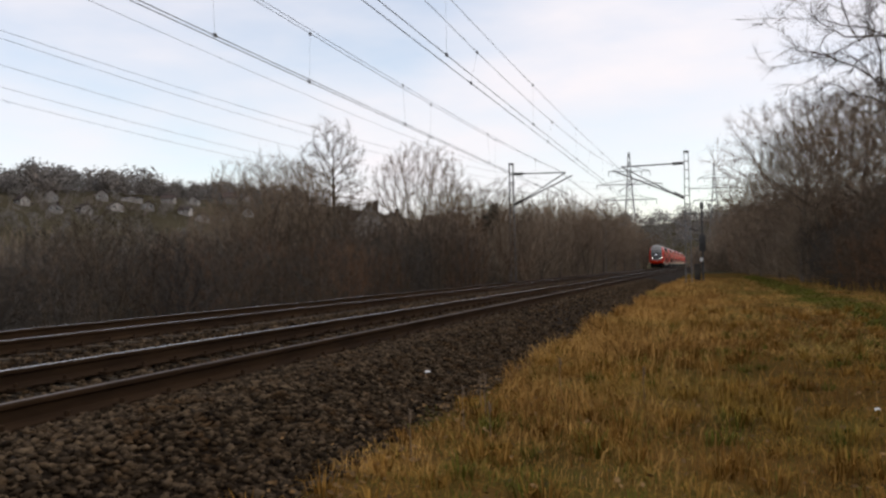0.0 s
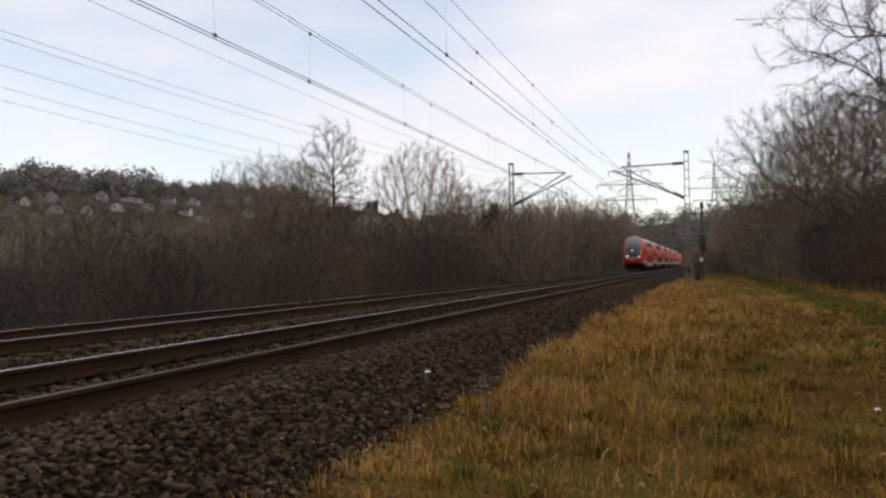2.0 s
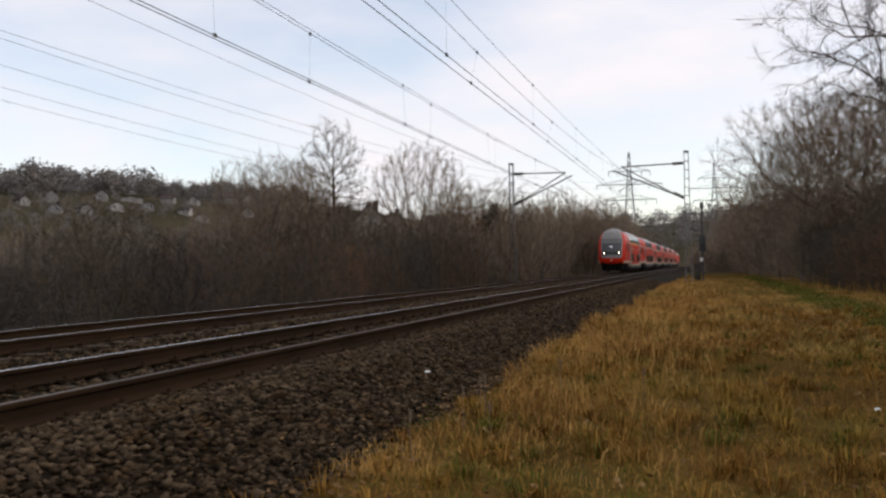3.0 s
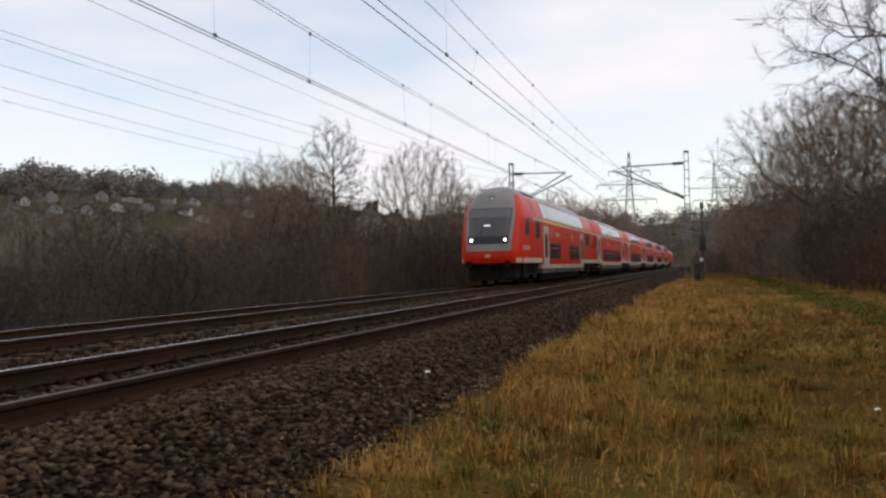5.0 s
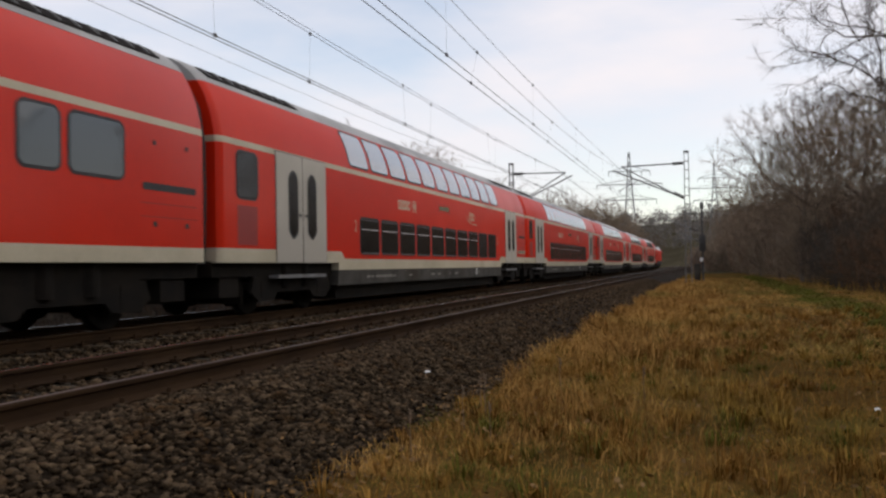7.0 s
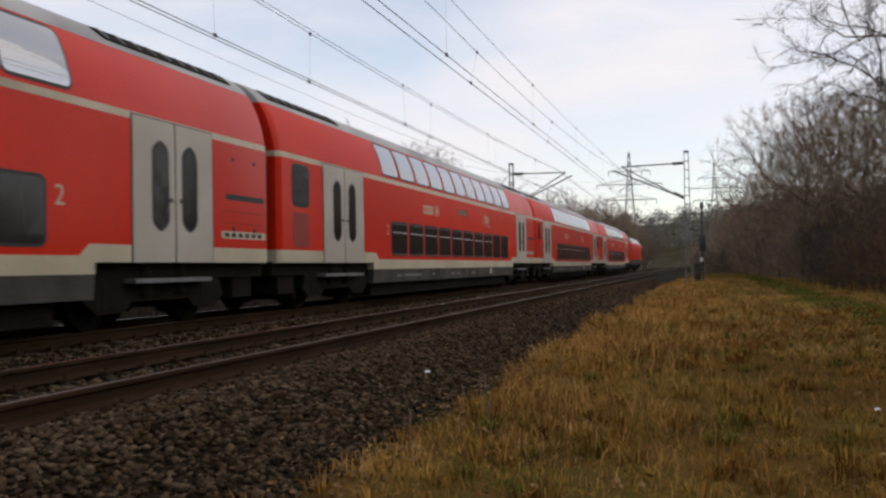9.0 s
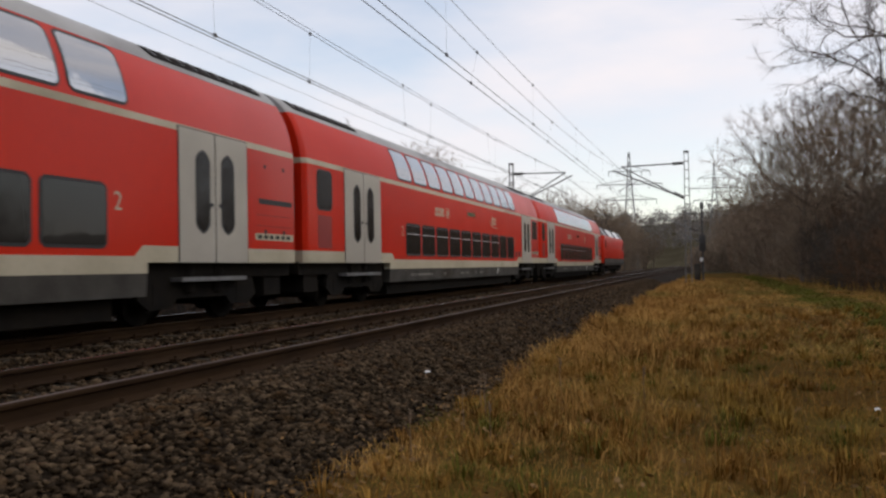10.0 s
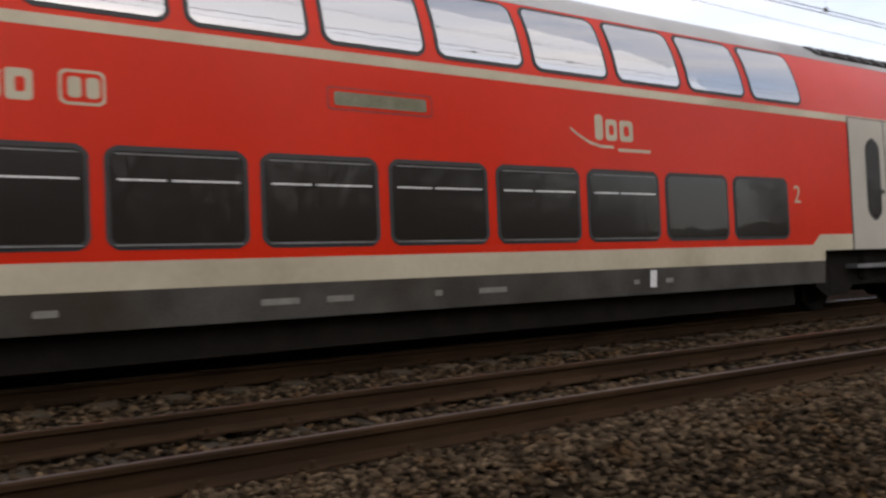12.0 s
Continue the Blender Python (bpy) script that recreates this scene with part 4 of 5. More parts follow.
def catenary(contact_x, carrier_x, sag, first, spacing):
    """Contact wire and messenger of one track over spans of 60 m, with droppers."""
    supports = [-61, -1, 59, 119, 179, 239]
    msg, con = [], []
    for a, b in zip(supports, supports[1:]):
        msg += sagging(carrier_x, a, 7.2, carrier_x, b, 7.2, sag)
        con += sagging(contact_x, a, 5.55, contact_x, b, 5.55, 0.03)
    wire("messenger_wire", msg, 0.008, "thin dark messenger wire above the track")
    wire("contact_wire", con, 0.010, "thin dark contact wire above the track")
    y = first
    while y < 118:
        f = ((y + 1) % 60) / 60
        zt, zb = 7.2 - 4 * sag * f * (1 - f), 5.55 - 0.12 * f * (1 - f)
        tagged(part("dropper", Geo().rod((carrier_x, y, zt), (contact_x, y, zb), 0.0022, n=4).box(contact_x - .02, contact_x + .02, y - .05, y + .05, zb - .03, zb + .04)
                    .box(carrier_x - .02, carrier_x + .02, y - .05, y + .05, zt - .04, zt + .03), WIRE), "thin dropper wire with clamps between overhead wires", "dropper", "droppers")
        y += spacing


catenary(-5.42, -5.42, 0.36, 8.6, 10.3)
catenary(-5.68, -5.50, 0.95, 10.5, 11.5)
catenary(-9.30, -9.36, 0.42, 4.0, 11.7)
catenary(-9.44, -9.40, 0.50, 10.2, 10.2)
pts = []
for a in range(-61, 239, 60):
    pts += sagging(-13.2, a, 7.4, -13.2, a + 60, 7.4, 0.5)
wire("feeder_wire", pts, 0.006, "thin feeder wire along the masts")


# power line with pylons beyond the tracks
def pylon(x, y, z, h, yaw=0):
    p = thing("power_pylon", "distant grey lattice steel power pylon with cross-arms", "pylon", "power pylons", at=pose(x, y, z, 0, 0, yaw))
    g = Geo()

    def half(t):
        return (h * 0.075) * (1 - t) ** 1.3 + 0.25

    lev = [k / 14 for k in range(15)]
    for t0, t1 in zip(lev, lev[1:]):
        a, b = half(t0), half(t1)
        for sx, sy in ((1, 1), (1, -1), (-1, 1), (-1, -1)):
            g.rod((sx * a, sy * a, h * t0), (sx * b, sy * b, h * t1), 0.14, n=4)
        for s in (1, -1):
            g.rod((-a, s * a, h * t0), (b, s * b, h * t1), 0.07, n=4), g.rod((a, s * a, h * t0), (-b, s * b, h * t1), 0.07, n=4)
            g.rod((s * a, -a, h * t0), (s * b, b, h * t1), 0.07, n=4)
    part("tower", g, GALV, p)
    for t, w in ((0.60, 0.22), (0.73, 0.27), (0.84, 0.17)):
        for s in (1, -1):
            tip = (s * w * h, 0, h * t)
            arm = part("cross_arm", Geo().rod((0, half(t), h * t), tip, 0.13, n=4).rod((0, -half(t), h * t), tip, 0.13, n=4).rod((0, 0, h * (t + 0.045)), tip, 0.1, n=4), GALV, p)
            for f in (1.0, 0.6):
                part("insulator", Geo().rod((s * w * h * f, 0, h * t), (s * w * h * f, 0, h * t - 1.6), 0.12, n=4), GALV, arm)
    return p


pylon(-24, 300, -1.5, 39.5, 10)
pylon(4, 420, 4, 42, 5)
for x0, z0, x1, z1 in ((-20, 29.0, -60, 24.5), (-24, 27, -62, 25.5), (-27, 25, -66, 25.0), (-30, 23.5, -70, 24.5), (-33, 23, -72, 24.0)):
    wire("power_line", sagging(x0, 300, z0, x1, -20, z1, 8.7, 24), 0.018, "thin high-voltage power line across the sky", "power lines")


# ---------------------------------------------------------------- trees and shrubs
def skeleton(seed, starts, crown, count, step, reach, up=0.05, shell=0.5, wander=0.25, rounds=90):
    """Branches that grow from the starts towards points strewn through the crown's ellipsoids: nodes, parents, and the pipe-model radii (tip = 1)."""
    rng = np.random.default_rng(seed)
    pts = []
    weight = np.array([c[3] * c[4] * c[5] for c in crown])
    for c, n in zip(crown, np.maximum(20, count * weight / weight.sum()).astype(int)):
        d = rng.normal(size=(n, 3))
        d /= np.linalg.norm(d, axis=1)[:, None]
        r = rng.uniform(0, 1, n) ** (1 / 3)
        r = shell * (0.72 + 0.28 * r) + (1 - shell) * r
        r *= 1 + 0.16 * np.sin(d[:, 0] * 5 + c[0]) * np.sin(d[:, 1] * 6 + d[:, 2] * 4 + c[2])
        pts.append(np.array(c[:3]) + d * r[:, None] * np.array(c[3:]))
    goal = np.concatenate(pts)
    nodes, parent = [], []
    for start in starts:
        last = -1
        for p in start:
            nodes.append(np.array(p, float))
            parent.append(last)
            last = len(nodes) - 1
    near = np.full(len(goal), 1e9)
    owner = np.zeros(len(goal), int)
    fresh = list(range(len(nodes)))
    alive = np.ones(len(goal), bool)
    kids = {}
    for _ in range(rounds):
        if not fresh or not alive.any():
            break
        P = np.array([nodes[i] for i in fresh])
        idx = np.where(alive)[0]
        dist = np.linalg.norm(goal[idx][:, None, :] - P[None], axis=2)
        j = dist.argmin(1)
        m = dist[np.arange(len(idx)), j]
        better = m < near[idx]
        near[idx[better]] = m[better]
        owner[idx[better]] = np.array(fresh)[j[better]]
        alive &= near > step * 1.25
        idx = np.where(alive & (near < reach))[0]
        if not len(idx):
            idx = np.where(alive)[0]
            if not len(idx):
                break
            idx = idx[near[idx] < near[idx].min() * 1.3]
        v = goal[idx] - np.array([nodes[i] for i in owner[idx]])
        v /= np.linalg.norm(v, axis=1)[:, None]
        fresh = []
        for i in np.unique(owner[idx]):
            mine = owner[idx] == i
            if kids.get(i, 0) > 2:
                alive[idx[mine]] = False
                continue
            kids[i] = kids.get(i, 0) + 1
            d = v[mine].sum(0)
            d = d / (np.linalg.norm(d) + 1e-9)
            if parent[i] >= 0:
                back = nodes[i] - nodes[parent[i]]
                d = d + 0.75 * back / (np.linalg.norm(back) + 1e-9)
            d = d + rng.normal(size=3) * wander + np.array([0, 0, up])
            nodes.append(nodes[i] + d / np.linalg.norm(d) * step)
            parent.append(int(i))
            fresh.append(len(nodes) - 1)
    pipe = np.zeros(len(nodes))
    for i in range(len(nodes) - 1, -1, -1):
        pipe[i] = max(pipe[i], 1.0)
        if parent[i] >= 0:
            pipe[parent[i]] += pipe[i]
    return np.array(nodes), np.array(parent), pipe ** 0.46


def prisms(p, q, r0, r1, n=3):
    """Many tapered rods at once: vertices and four-cornered faces."""
    d = q - p
    d /= np.linalg.norm(d, axis=1)[:, None] + 1e-9
    ref = np.where(np.abs(d[:, 2:]) > 0.8, np.array([[1.0, 0, 0]]), np.array([[0, 0, 1.0]]))
    a = np.cross(d, ref)
    a /= np.linalg.norm(a, axis=1)[:, None] + 1e-9
    b = np.cross(d, a)
    ring = [a * math.cos(2 * math.pi * k / n) + b * math.sin(2 * math.pi * k / n) for k in range(n)]
    v = np.stack([p + c * r0[:, None] for c in ring] + [q + c * r1[:, None] for c in ring], 1).reshape(-1, 3)
    o = np.arange(len(p))[:, None] * (2 * n)
    f = np.concatenate([o + np.array([k, (k + 1) % n, n + (k + 1) % n, n + k]) for k in range(n)])
    return v, f


def tree(name, label, at, seed, starts, crown, count, step, tip, twig, per, reach=2.2, up=0.05, shell=0.5, wander=0.25, thick=0.035, mat=None, bark=None, group="bare trees", category="tree", droop=0.0):
    """A leafless tree or shrub: trunk and boughs, and a crown of branches ending in fine twigs."""
    nodes, parent, pipe = skeleton(seed, starts, crown, count, step, reach, up, shell, wander)
    rng = np.random.default_rng(seed + 1)
    kid = np.where(parent >= 0)[0]
    mum = parent[kid]
    r = pipe * tip
    ob = thing(name, label, category, group, at=at)
    big = r[kid] > thick
    v, f = prisms(nodes[mum][big], nodes[kid][big], np.minimum(r[mum], r[kid] * 1.35)[big], r[kid][big], 6)
    if len(v):
        sheet("trunk", v, f, bark or BARK, ob, True)
    tips = ~big & (r[kid] < tip * 1.5)
    fine = ~big & ~tips
    v, f = prisms(nodes[mum][fine], nodes[kid][fine], np.minimum(r[mum], r[kid] * 1.3)[fine], r[kid][fine], 3)
    ends = np.repeat(kid[r[kid] < tip * 3.2], per)
    out = nodes[ends] - nodes[parent[ends]]
    out /= np.linalg.norm(out, axis=1)[:, None]
    d = out + rng.normal(size=out.shape) * 0.55 + np.array([0, 0, 0.12 - droop])
    d /= np.linalg.norm(d, axis=1)[:, None]
    p = nodes[parent[ends]] + (nodes[ends] - nodes[parent[ends]]) * rng.uniform(0, 1, len(ends))[:, None]
    q = p + d * (twig * rng.uniform(0.4, 1.25, len(ends)))[:, None]
    p, q = np.concatenate([p, nodes[mum][tips]]), np.concatenate([q, nodes[kid][tips] * 1.3 - nodes[mum][tips] * 0.3])
    d = q - p
    d /= np.linalg.norm(d, axis=1)[:, None] + 1e-9
    a = np.cross(d, rng.normal(size=d.shape))
    a *= tip * 0.75 / (np.linalg.norm(a, axis=1)[:, None] + 1e-9)
    v2 = np.stack([p + a, p - a, q], 1).reshape(-1, 3)
    f2 = np.arange(len(p) * 3).reshape(-1, 3) + len(v)
    sheet("crown", np.concatenate([v, v2]), np.concatenate([f[:, :3], f[:, [0, 2, 3]], f2]), mat or TWIG, ob)
    return ob


def on(x, y):
    return float(ground_height(np.array([float(x)]), np.array([float(y)]))[0])


def put(ob, x, y, s=1.0, turn=None, sz=None):
    m = Matrix.Translation((x, y, on(x, y))) @ Matrix.Rotation(random.uniform(0, 6.28) if turn is None else turn, 4, "Z")
    c = copy_thing(ob, m)
    c.scale = (s, s, sz or s)
    return c


def spot(x, y):
    return pose(x, y, on(x, y))


def toward(bearing, distance):
    """A place by its bearing, in degrees left of the line of the tracks."""
    return -distance * math.sin(radians(bearing)), distance * math.cos(radians(bearing))


def stem(*pts):
    """A chain of points, close enough for branches to leave it anywhere."""
    out = [Vector(pts[0])]
    for p in pts[1:]:
        n = max(1, int((Vector(p) - out[-1]).length / 0.45))
        a = out[-1]
        out += [a.lerp(Vector(p), (k + 1) / n) for k in range(n)]
    return [tuple(p) for p in out]


round_tree = tree("bare_tree", "bare deciduous tree with a rounded crown of fine twigs", spot(*toward(17.95, 60)), 3, [stem((0, 0, -0.2), (0.1, 0, 2.6))],
                  [(0, 0, 6.6, 3.5, 3.5, 4.1), (0.6, 0.4, 8.2, 2.2, 2.2, 2.6)], 4200, 0.34, 0.0085, 0.60, 10, up=0.08, shell=0.4, wander=0.14)
tall_tree = tree("bare_tree", "tall bare tree with a straight central stem", spot(*toward(23.45, 58)), 8, [stem((0, 0, -0.2), (0.1, 0, 4.2)), stem((0.1, 0, 4.2), (0.0, 0.1, 8.6))],
                 [(0, 0, 8.2, 2.2, 2.2, 3.9), (0.4, 0, 5.8, 2.5, 2.5, 2.2)], 3600, 0.32, 0.0085, 0.50, 11, up=0.30, shell=0.2, wander=0.24)
many_stem = tree("bare_tree", "bare multi-stemmed tree with upright twigs", spot(*toward(28.3, 58)), 21,
                 [stem((0, 0, -0.2), (-0.7, 0.3, 3.2)), stem((0.2, 0, -0.2), (0.9, -0.3, 3.4)), stem((0, 0.2, -0.2), (0.1, 0.9, 3.0))],
                 [(-1.2, 0.2, 6.4, 2.2, 2.4, 3.2), (1.4, -0.2, 6.6, 2.4, 2.4, 3.2)], 3400, 0.34, 0.008, 0.62, 10, up=0.18, shell=0.3, wander=0.14)
low_tree = tree("bare_tree", "broad low bare tree with a tangled crown", spot(*toward(14.0, 66)), 27, [stem((0, 0, -0.2), (0.2, 0.1, 1.8)), stem((0.2, 0, -0.2), (-0.8, 0.3, 2.4))],
                [(-1.3, 0, 5.0, 2.8, 2.6, 3.0), (1.5, 0.3, 5.6, 2.6, 2.6, 3.4)], 3800, 0.34, 0.0085, 0.6, 10, up=0.08, shell=0.35, wander=0.2)
wood_tree = tree("bare_tree", "broad bare tree with a dense rounded crown above the shrubs", pose(5.7, 60.0, on(5.7, 60.0), 0, 0, 0) @ Matrix.Scale(1.26, 4), 33, [stem((0, 0, -0.2), (0.05, 0, 2.6), (0.3, 0.1, 4.4)), stem((0.3, 0, -0.2), (0.9, 0.2, 3.2))],
                 [(-0.6, 0, 5.6, 3.7, 3.7, 3.6), (0.9, 0.3, 6.6, 3.4, 3.4, 3.1)], 5000, 0.32, 0.0066, 0.55, 8, up=0.10, shell=0.3, wander=0.16)
tree("overhanging_tree", "large bare tree with long spreading boughs over the meadow", spot(6.3, 17.5), 61,
                [stem((0, 0, -0.2), (0.1, 0, 3.0), (-0.2, 0.1, 9.8)), stem((0, 0, 3.2), (-2.4, -0.1, 3.9)), stem((0, 0, 4.4), (-2.0, 0.5, 5.3)), stem((-0.1, 0, 5.4), (-2.2, -0.6, 6.6)), stem((0, 0, 4.0), (2.0, 1.5, 5.0)), stem((0, 0, 4.6), (0.6, -2.2, 6.0))],
                [(-1.0, 0, 7.0, 4.3, 4.6, 4.0), (-2.9, 0, 5.4, 2.2, 2.6, 1.5), (1.2, 0, 7.4, 4.0, 4.4, 4.0)], 6500, 0.27, 0.0058, 0.42, 9, up=-0.03, shell=0.1, wander=0.20, thick=0.03, droop=0.1, mat=BOUGH, bark=BOUGH)
KINDS = (round_tree, tall_tree, many_stem, low_tree, wood_tree)
# beyond the far track: bearing, distance, size, kind
for bearing, dist, size, kind in ((25.6, 57, 0.96, 2), (26.9, 61, 0.98, 2), (30.6, 70, 0.88, 3), (24.6, 63, 0.80, 3), (21.6, 60, 0.66, 0), (20.0, 66, 0.62, 3), (16.4, 70, 0.90, 3), (12.4, 72, 0.86, 3), (15.2, 78, 0.92, 0),
                                  (10.2, 76, 0.82, 3), (9.0, 88, 0.86, 0), (8.0, 100, 0.88, 3), (7.2, 96, 0.80, 2), (6.3, 112, 0.92, 0), (5.6, 130, 0.86, 3), (5.0, 150, 0.90, 0), (4.4, 170, 0.90, 2), (3.8, 200, 0.95, 3), (3.2, 225, 0.9, 0),
                                  (33.5, 88, 0.75, 3), (18.8, 80, 0.80, 2), (13.2, 92, 0.92, 2), (11.4, 104, 0.96, 0)):
    x, y = toward(bearing, dist)
    put(KINDS[kind], x, y, size)
# the wood beside the meadow
for x, y, size, kind in ((8.6, 57, 1.25, 4), (11.2, 53, 1.3, 4), (9.0, 66, 1.2, 0), (5.6, 76, 0.95, 3), (13.5, 47, 1.2, 0), (5.0, 92, 0.95, 0), (4.6, 112, 1.0, 3), (4.0, 140, 1.05, 0), (3.4, 175, 1.1, 3), (7.5, 80, 1.2, 0), (13.0, 60, 1.3, 4)):
    put(KINDS[kind], x, y, size)
# unseen trees beside and behind the viewer, for the windows to reflect
for k in range(14):
    put((low_tree, round_tree, many_stem)[k % 3], random.uniform(11, 20), -34 + 4.2 * k, random.uniform(0.85, 1.25))


def shrub(label, at, seed, stems, crown, mat):
    rng = random.Random(seed)
    starts = []
    for k in range(stems):
        a = 2 * math.pi * k / stems + rng.uniform(-0.3, 0.3)
        e = rng.uniform(0.3, 0.9)
        starts.append(stem((0.25 * math.cos(a), 0.25 * math.sin(a), -0.2), (e * math.cos(a), e * math.sin(a), rng.uniform(0.7, 1.5))))
    return tree("shrub", label, at, seed, starts, crown, 760, 0.25, 0.0064, 0.40, 7, reach=1.6, up=0.10, shell=0.1, wander=0.2, thick=0.03, mat=mat, group="thicket shrubs", category="shrub")


SHRUBS = [shrub("dense bare shrub of thin brown stems", spot(-14.8, 20), 51, 7, [(0, 0, 2.1, 1.5, 1.5, 1.9)], THICKET),
          shrub("broad bare shrub of tangled grey-brown twigs", spot(-15.5, 26), 52, 7, [(-0.5, 0, 1.7, 1.5, 1.6, 1.6), (0.8, 0.3, 1.9, 1.3, 1.3, 1.8)], GREYBRUSH),
          shrub("bare shrub of arching reddish-brown twigs", spot(-14.6, 33), 53, 6, [(0, 0, 1.9, 1.8, 1.6, 1.7)], REDBRUSH)]
FARTHER = []


def bush(x, y, s, sz=None):
    """A shrub of its own beside the line; farther ones are gathered for the joined brush."""
    kind = (0, 1, 0, 1, 2)[random.randrange(5)] if y > 24 else (0, 1, 1)[random.randrange(3)]
    if y < 58 and x > -32:
        return put(SHRUBS[kind], x, y, s, sz=sz)
    FARTHER.append((x, y, s, sz or s, random.uniform(0, 6.28), kind))


def brush_height(x, y):
    """How high the brush stands: low before the village, a rise of taller bushes, then low again along the line."""
    bearing = math.degrees(math.atan2(-x, y))
    slope = np.interp(bearing, [2, 4, 6, 9, 12, 16, 19.5, 21, 22.4, 24, 26, 28, 30, 33, 60], [0.050, 0.058, 0.064, 0.068, 0.064, 0.064, 0.058, 0.056, 0.070, 0.086, 0.082, 0.070, 0.062, 0.058, 0.056])
    return 2.36 + slope * math.hypot(x, y)


for row, (x, step, h) in enumerate(((-13.3, 2.6, 0.5), (-14.4, 1.7, 0.72), (-15.8, 1.6, 0.9), (-17.8, 1.9, 1.0), (-21, 2.2, 1.15), (-26, 2.6, 1.3), (-32, 3.0, 1.5), (-40, 3.8, 1.8))):
    y = 1.0 + row * 2
    while y < (230 if row in (2, 3, 4) else 110 + 5 * row):
        xx = x + random.uniform(-0.9, 0.9)
        top = brush_height(xx, y) / 3.9
        wide = h * random.uniform(0.85, 1.25)
        bush(xx, y, wide, sz=min(top * random.uniform(0.70, 1.04), max(wide * 1.15, 0.0) if row < 3 and y < 40 else 9))
        y += step * random.uniform(0.75, 1.3) * (1 + max(0, y) * 0.010)
for row, (x, step, h) in enumerate(((6.4, 1.5, 0.75), (7.6, 1.6, 1.1), (9.4, 1.9, 1.35), (11.8, 2.4, 1.5))):
    y = 34.0 + row * 2
    while y < 230:
        xx = max(x - max(0, y - 60) * 0.03, 2.2 + 0.6 * row)
        bush(xx + random.uniform(-0.5, 0.5), y, h * random.uniform(0.85, 1.25), sz=h * random.uniform(0.8, 1.15) * (1 + min(0.6, max(0, y - 40) * 0.01)))
        y += step * random.uniform(0.8, 1.2) * (1 + y * 0.009)
for k in range(16):
    bush(random.uniform(-1.7, 0.8), 128 + 6.0 * k, random.uniform(0.8, 1.2))
# unseen shrubs on the viewer's side, reflected in the train windows
for k in range(16):
    put(SHRUBS[k % 3], random.uniform(9.5, 12.5), -24 + 3.0 * k, random.uniform(1.2, 1.7))


# Unseen brush rows added behind the viewer to darken the lower windows' reflections.
for k in range(26):
    FARTHER.append((random.uniform(13, 15), -44 + 3.0 * k, 2.0, random.uniform(0.9, 1.5), random.uniform(0, 6.28), 0))
    FARTHER.append((random.uniform(17, 20), -46 + 3.2 * k, 2.4, random.uniform(1.0, 1.7), random.uniform(0, 6.28), 1))


def far_brush():
    """The farther brush, and the unseen rows behind the viewer, as one mass: domed bushes of thin upright stems and
    twigs.
    """
    rng = np.random.default_rng(77)
    verts = []
    for x, y, s, sz, turn, kind in FARTHER:
        n = 1000
        d = rng.normal(size=(n, 3))
        d /= np.linalg.norm(d, axis=1)[:, None]
        d *= (rng.uniform(0, 1, n) ** 0.42)[:, None]
        lobe = 1 + 0.22 * np.sin(3 * np.arctan2(d[:, 1], d[:, 0]) + turn)
        p = np.stack([d[:, 0] * 1.75 * s * lobe, d[:, 1] * 1.75 * s * lobe, (d[:, 2] * 1.85 * lobe + 1.85) * sz], 1)
        out = p - np.array([0, 0, 0.2])
        out /= np.linalg.norm(out, axis=1)[:, None] + 1e-9
        out = out + rng.normal(size=(n, 3)) * 0.35 + np.array([0, 0, 0.5])
        out /= np.linalg.norm(out, axis=1)[:, None]
        long = 0.75 * max(s, 1.0) * rng.uniform(0.4, 1.3, n)
        side = np.cross(out, rng.normal(size=(n, 3)))
        side *= (0.017 * max(1.0, math.hypot(x, y) / 75) * rng.uniform(0.6, 1.4, n) / (np.linalg.norm(side, axis=1) + 1e-9))[:, None]
        p += np.array([x, y, on(x, y)])
        verts.append(np.stack([p - side, p + side, p + out * long[:, None]], 1).reshape(-1, 3))
    v = np.concatenate(verts)
    tagged(sheet("far_brush", v, np.arange(len(v)).reshape(-1, 3), HAZEBRUSH), "dense brown leafless brush along the line farther off and unseen behind the viewer", "brush", kind="stuff")


far_brush()


def conifer(x, y, h):
    """A dark evergreen: a stem with drooping whorls of needled sprays."""
    rng = random.Random(5)
    ob = thing("conifer", "dark evergreen conifer with a ragged top", "tree", at=spot(x, y))
    part("trunk", Geo().rod((0, 0, -0.2), (0, 0, h), 0.16, 0.02), BARK, ob)
    g = Geo()
    z = 0.8
    while z < h:
        r = 1.55 * (1 - z / h) ** 0.7 + 0.25
        for k in range(11):
            a = rng.uniform(0, 6.28)
            rr = r * rng.uniform(0.6, 1.15)
            p, q = Vector((0, 0, z)), Vector((rr * math.cos(a), rr * math.sin(a), z + rng.uniform(-0.25, 0.3)))
            for j in range(9):
                f = rng.uniform(0.2, 1.0)
                c = p.lerp(q, f)
                w = Vector((rng.uniform(-1, 1), rng.uniform(-1, 1), rng.uniform(-0.3, 0.9))) * 0.32
                n = Vector((rng.uniform(-1, 1), rng.uniform(-1, 1), rng.uniform(-1, 1))) * 0.07
                g.add([c - n, c + n, c + w + n * 0.4, c + w - n * 0.4], [(0, 1, 2, 3)])
        z += 0.24
    part("crown", g, NEEDLES, ob)


conifer(-15.4, 66, 6.9)
conifer(-16.3, 67.5, 6.2)


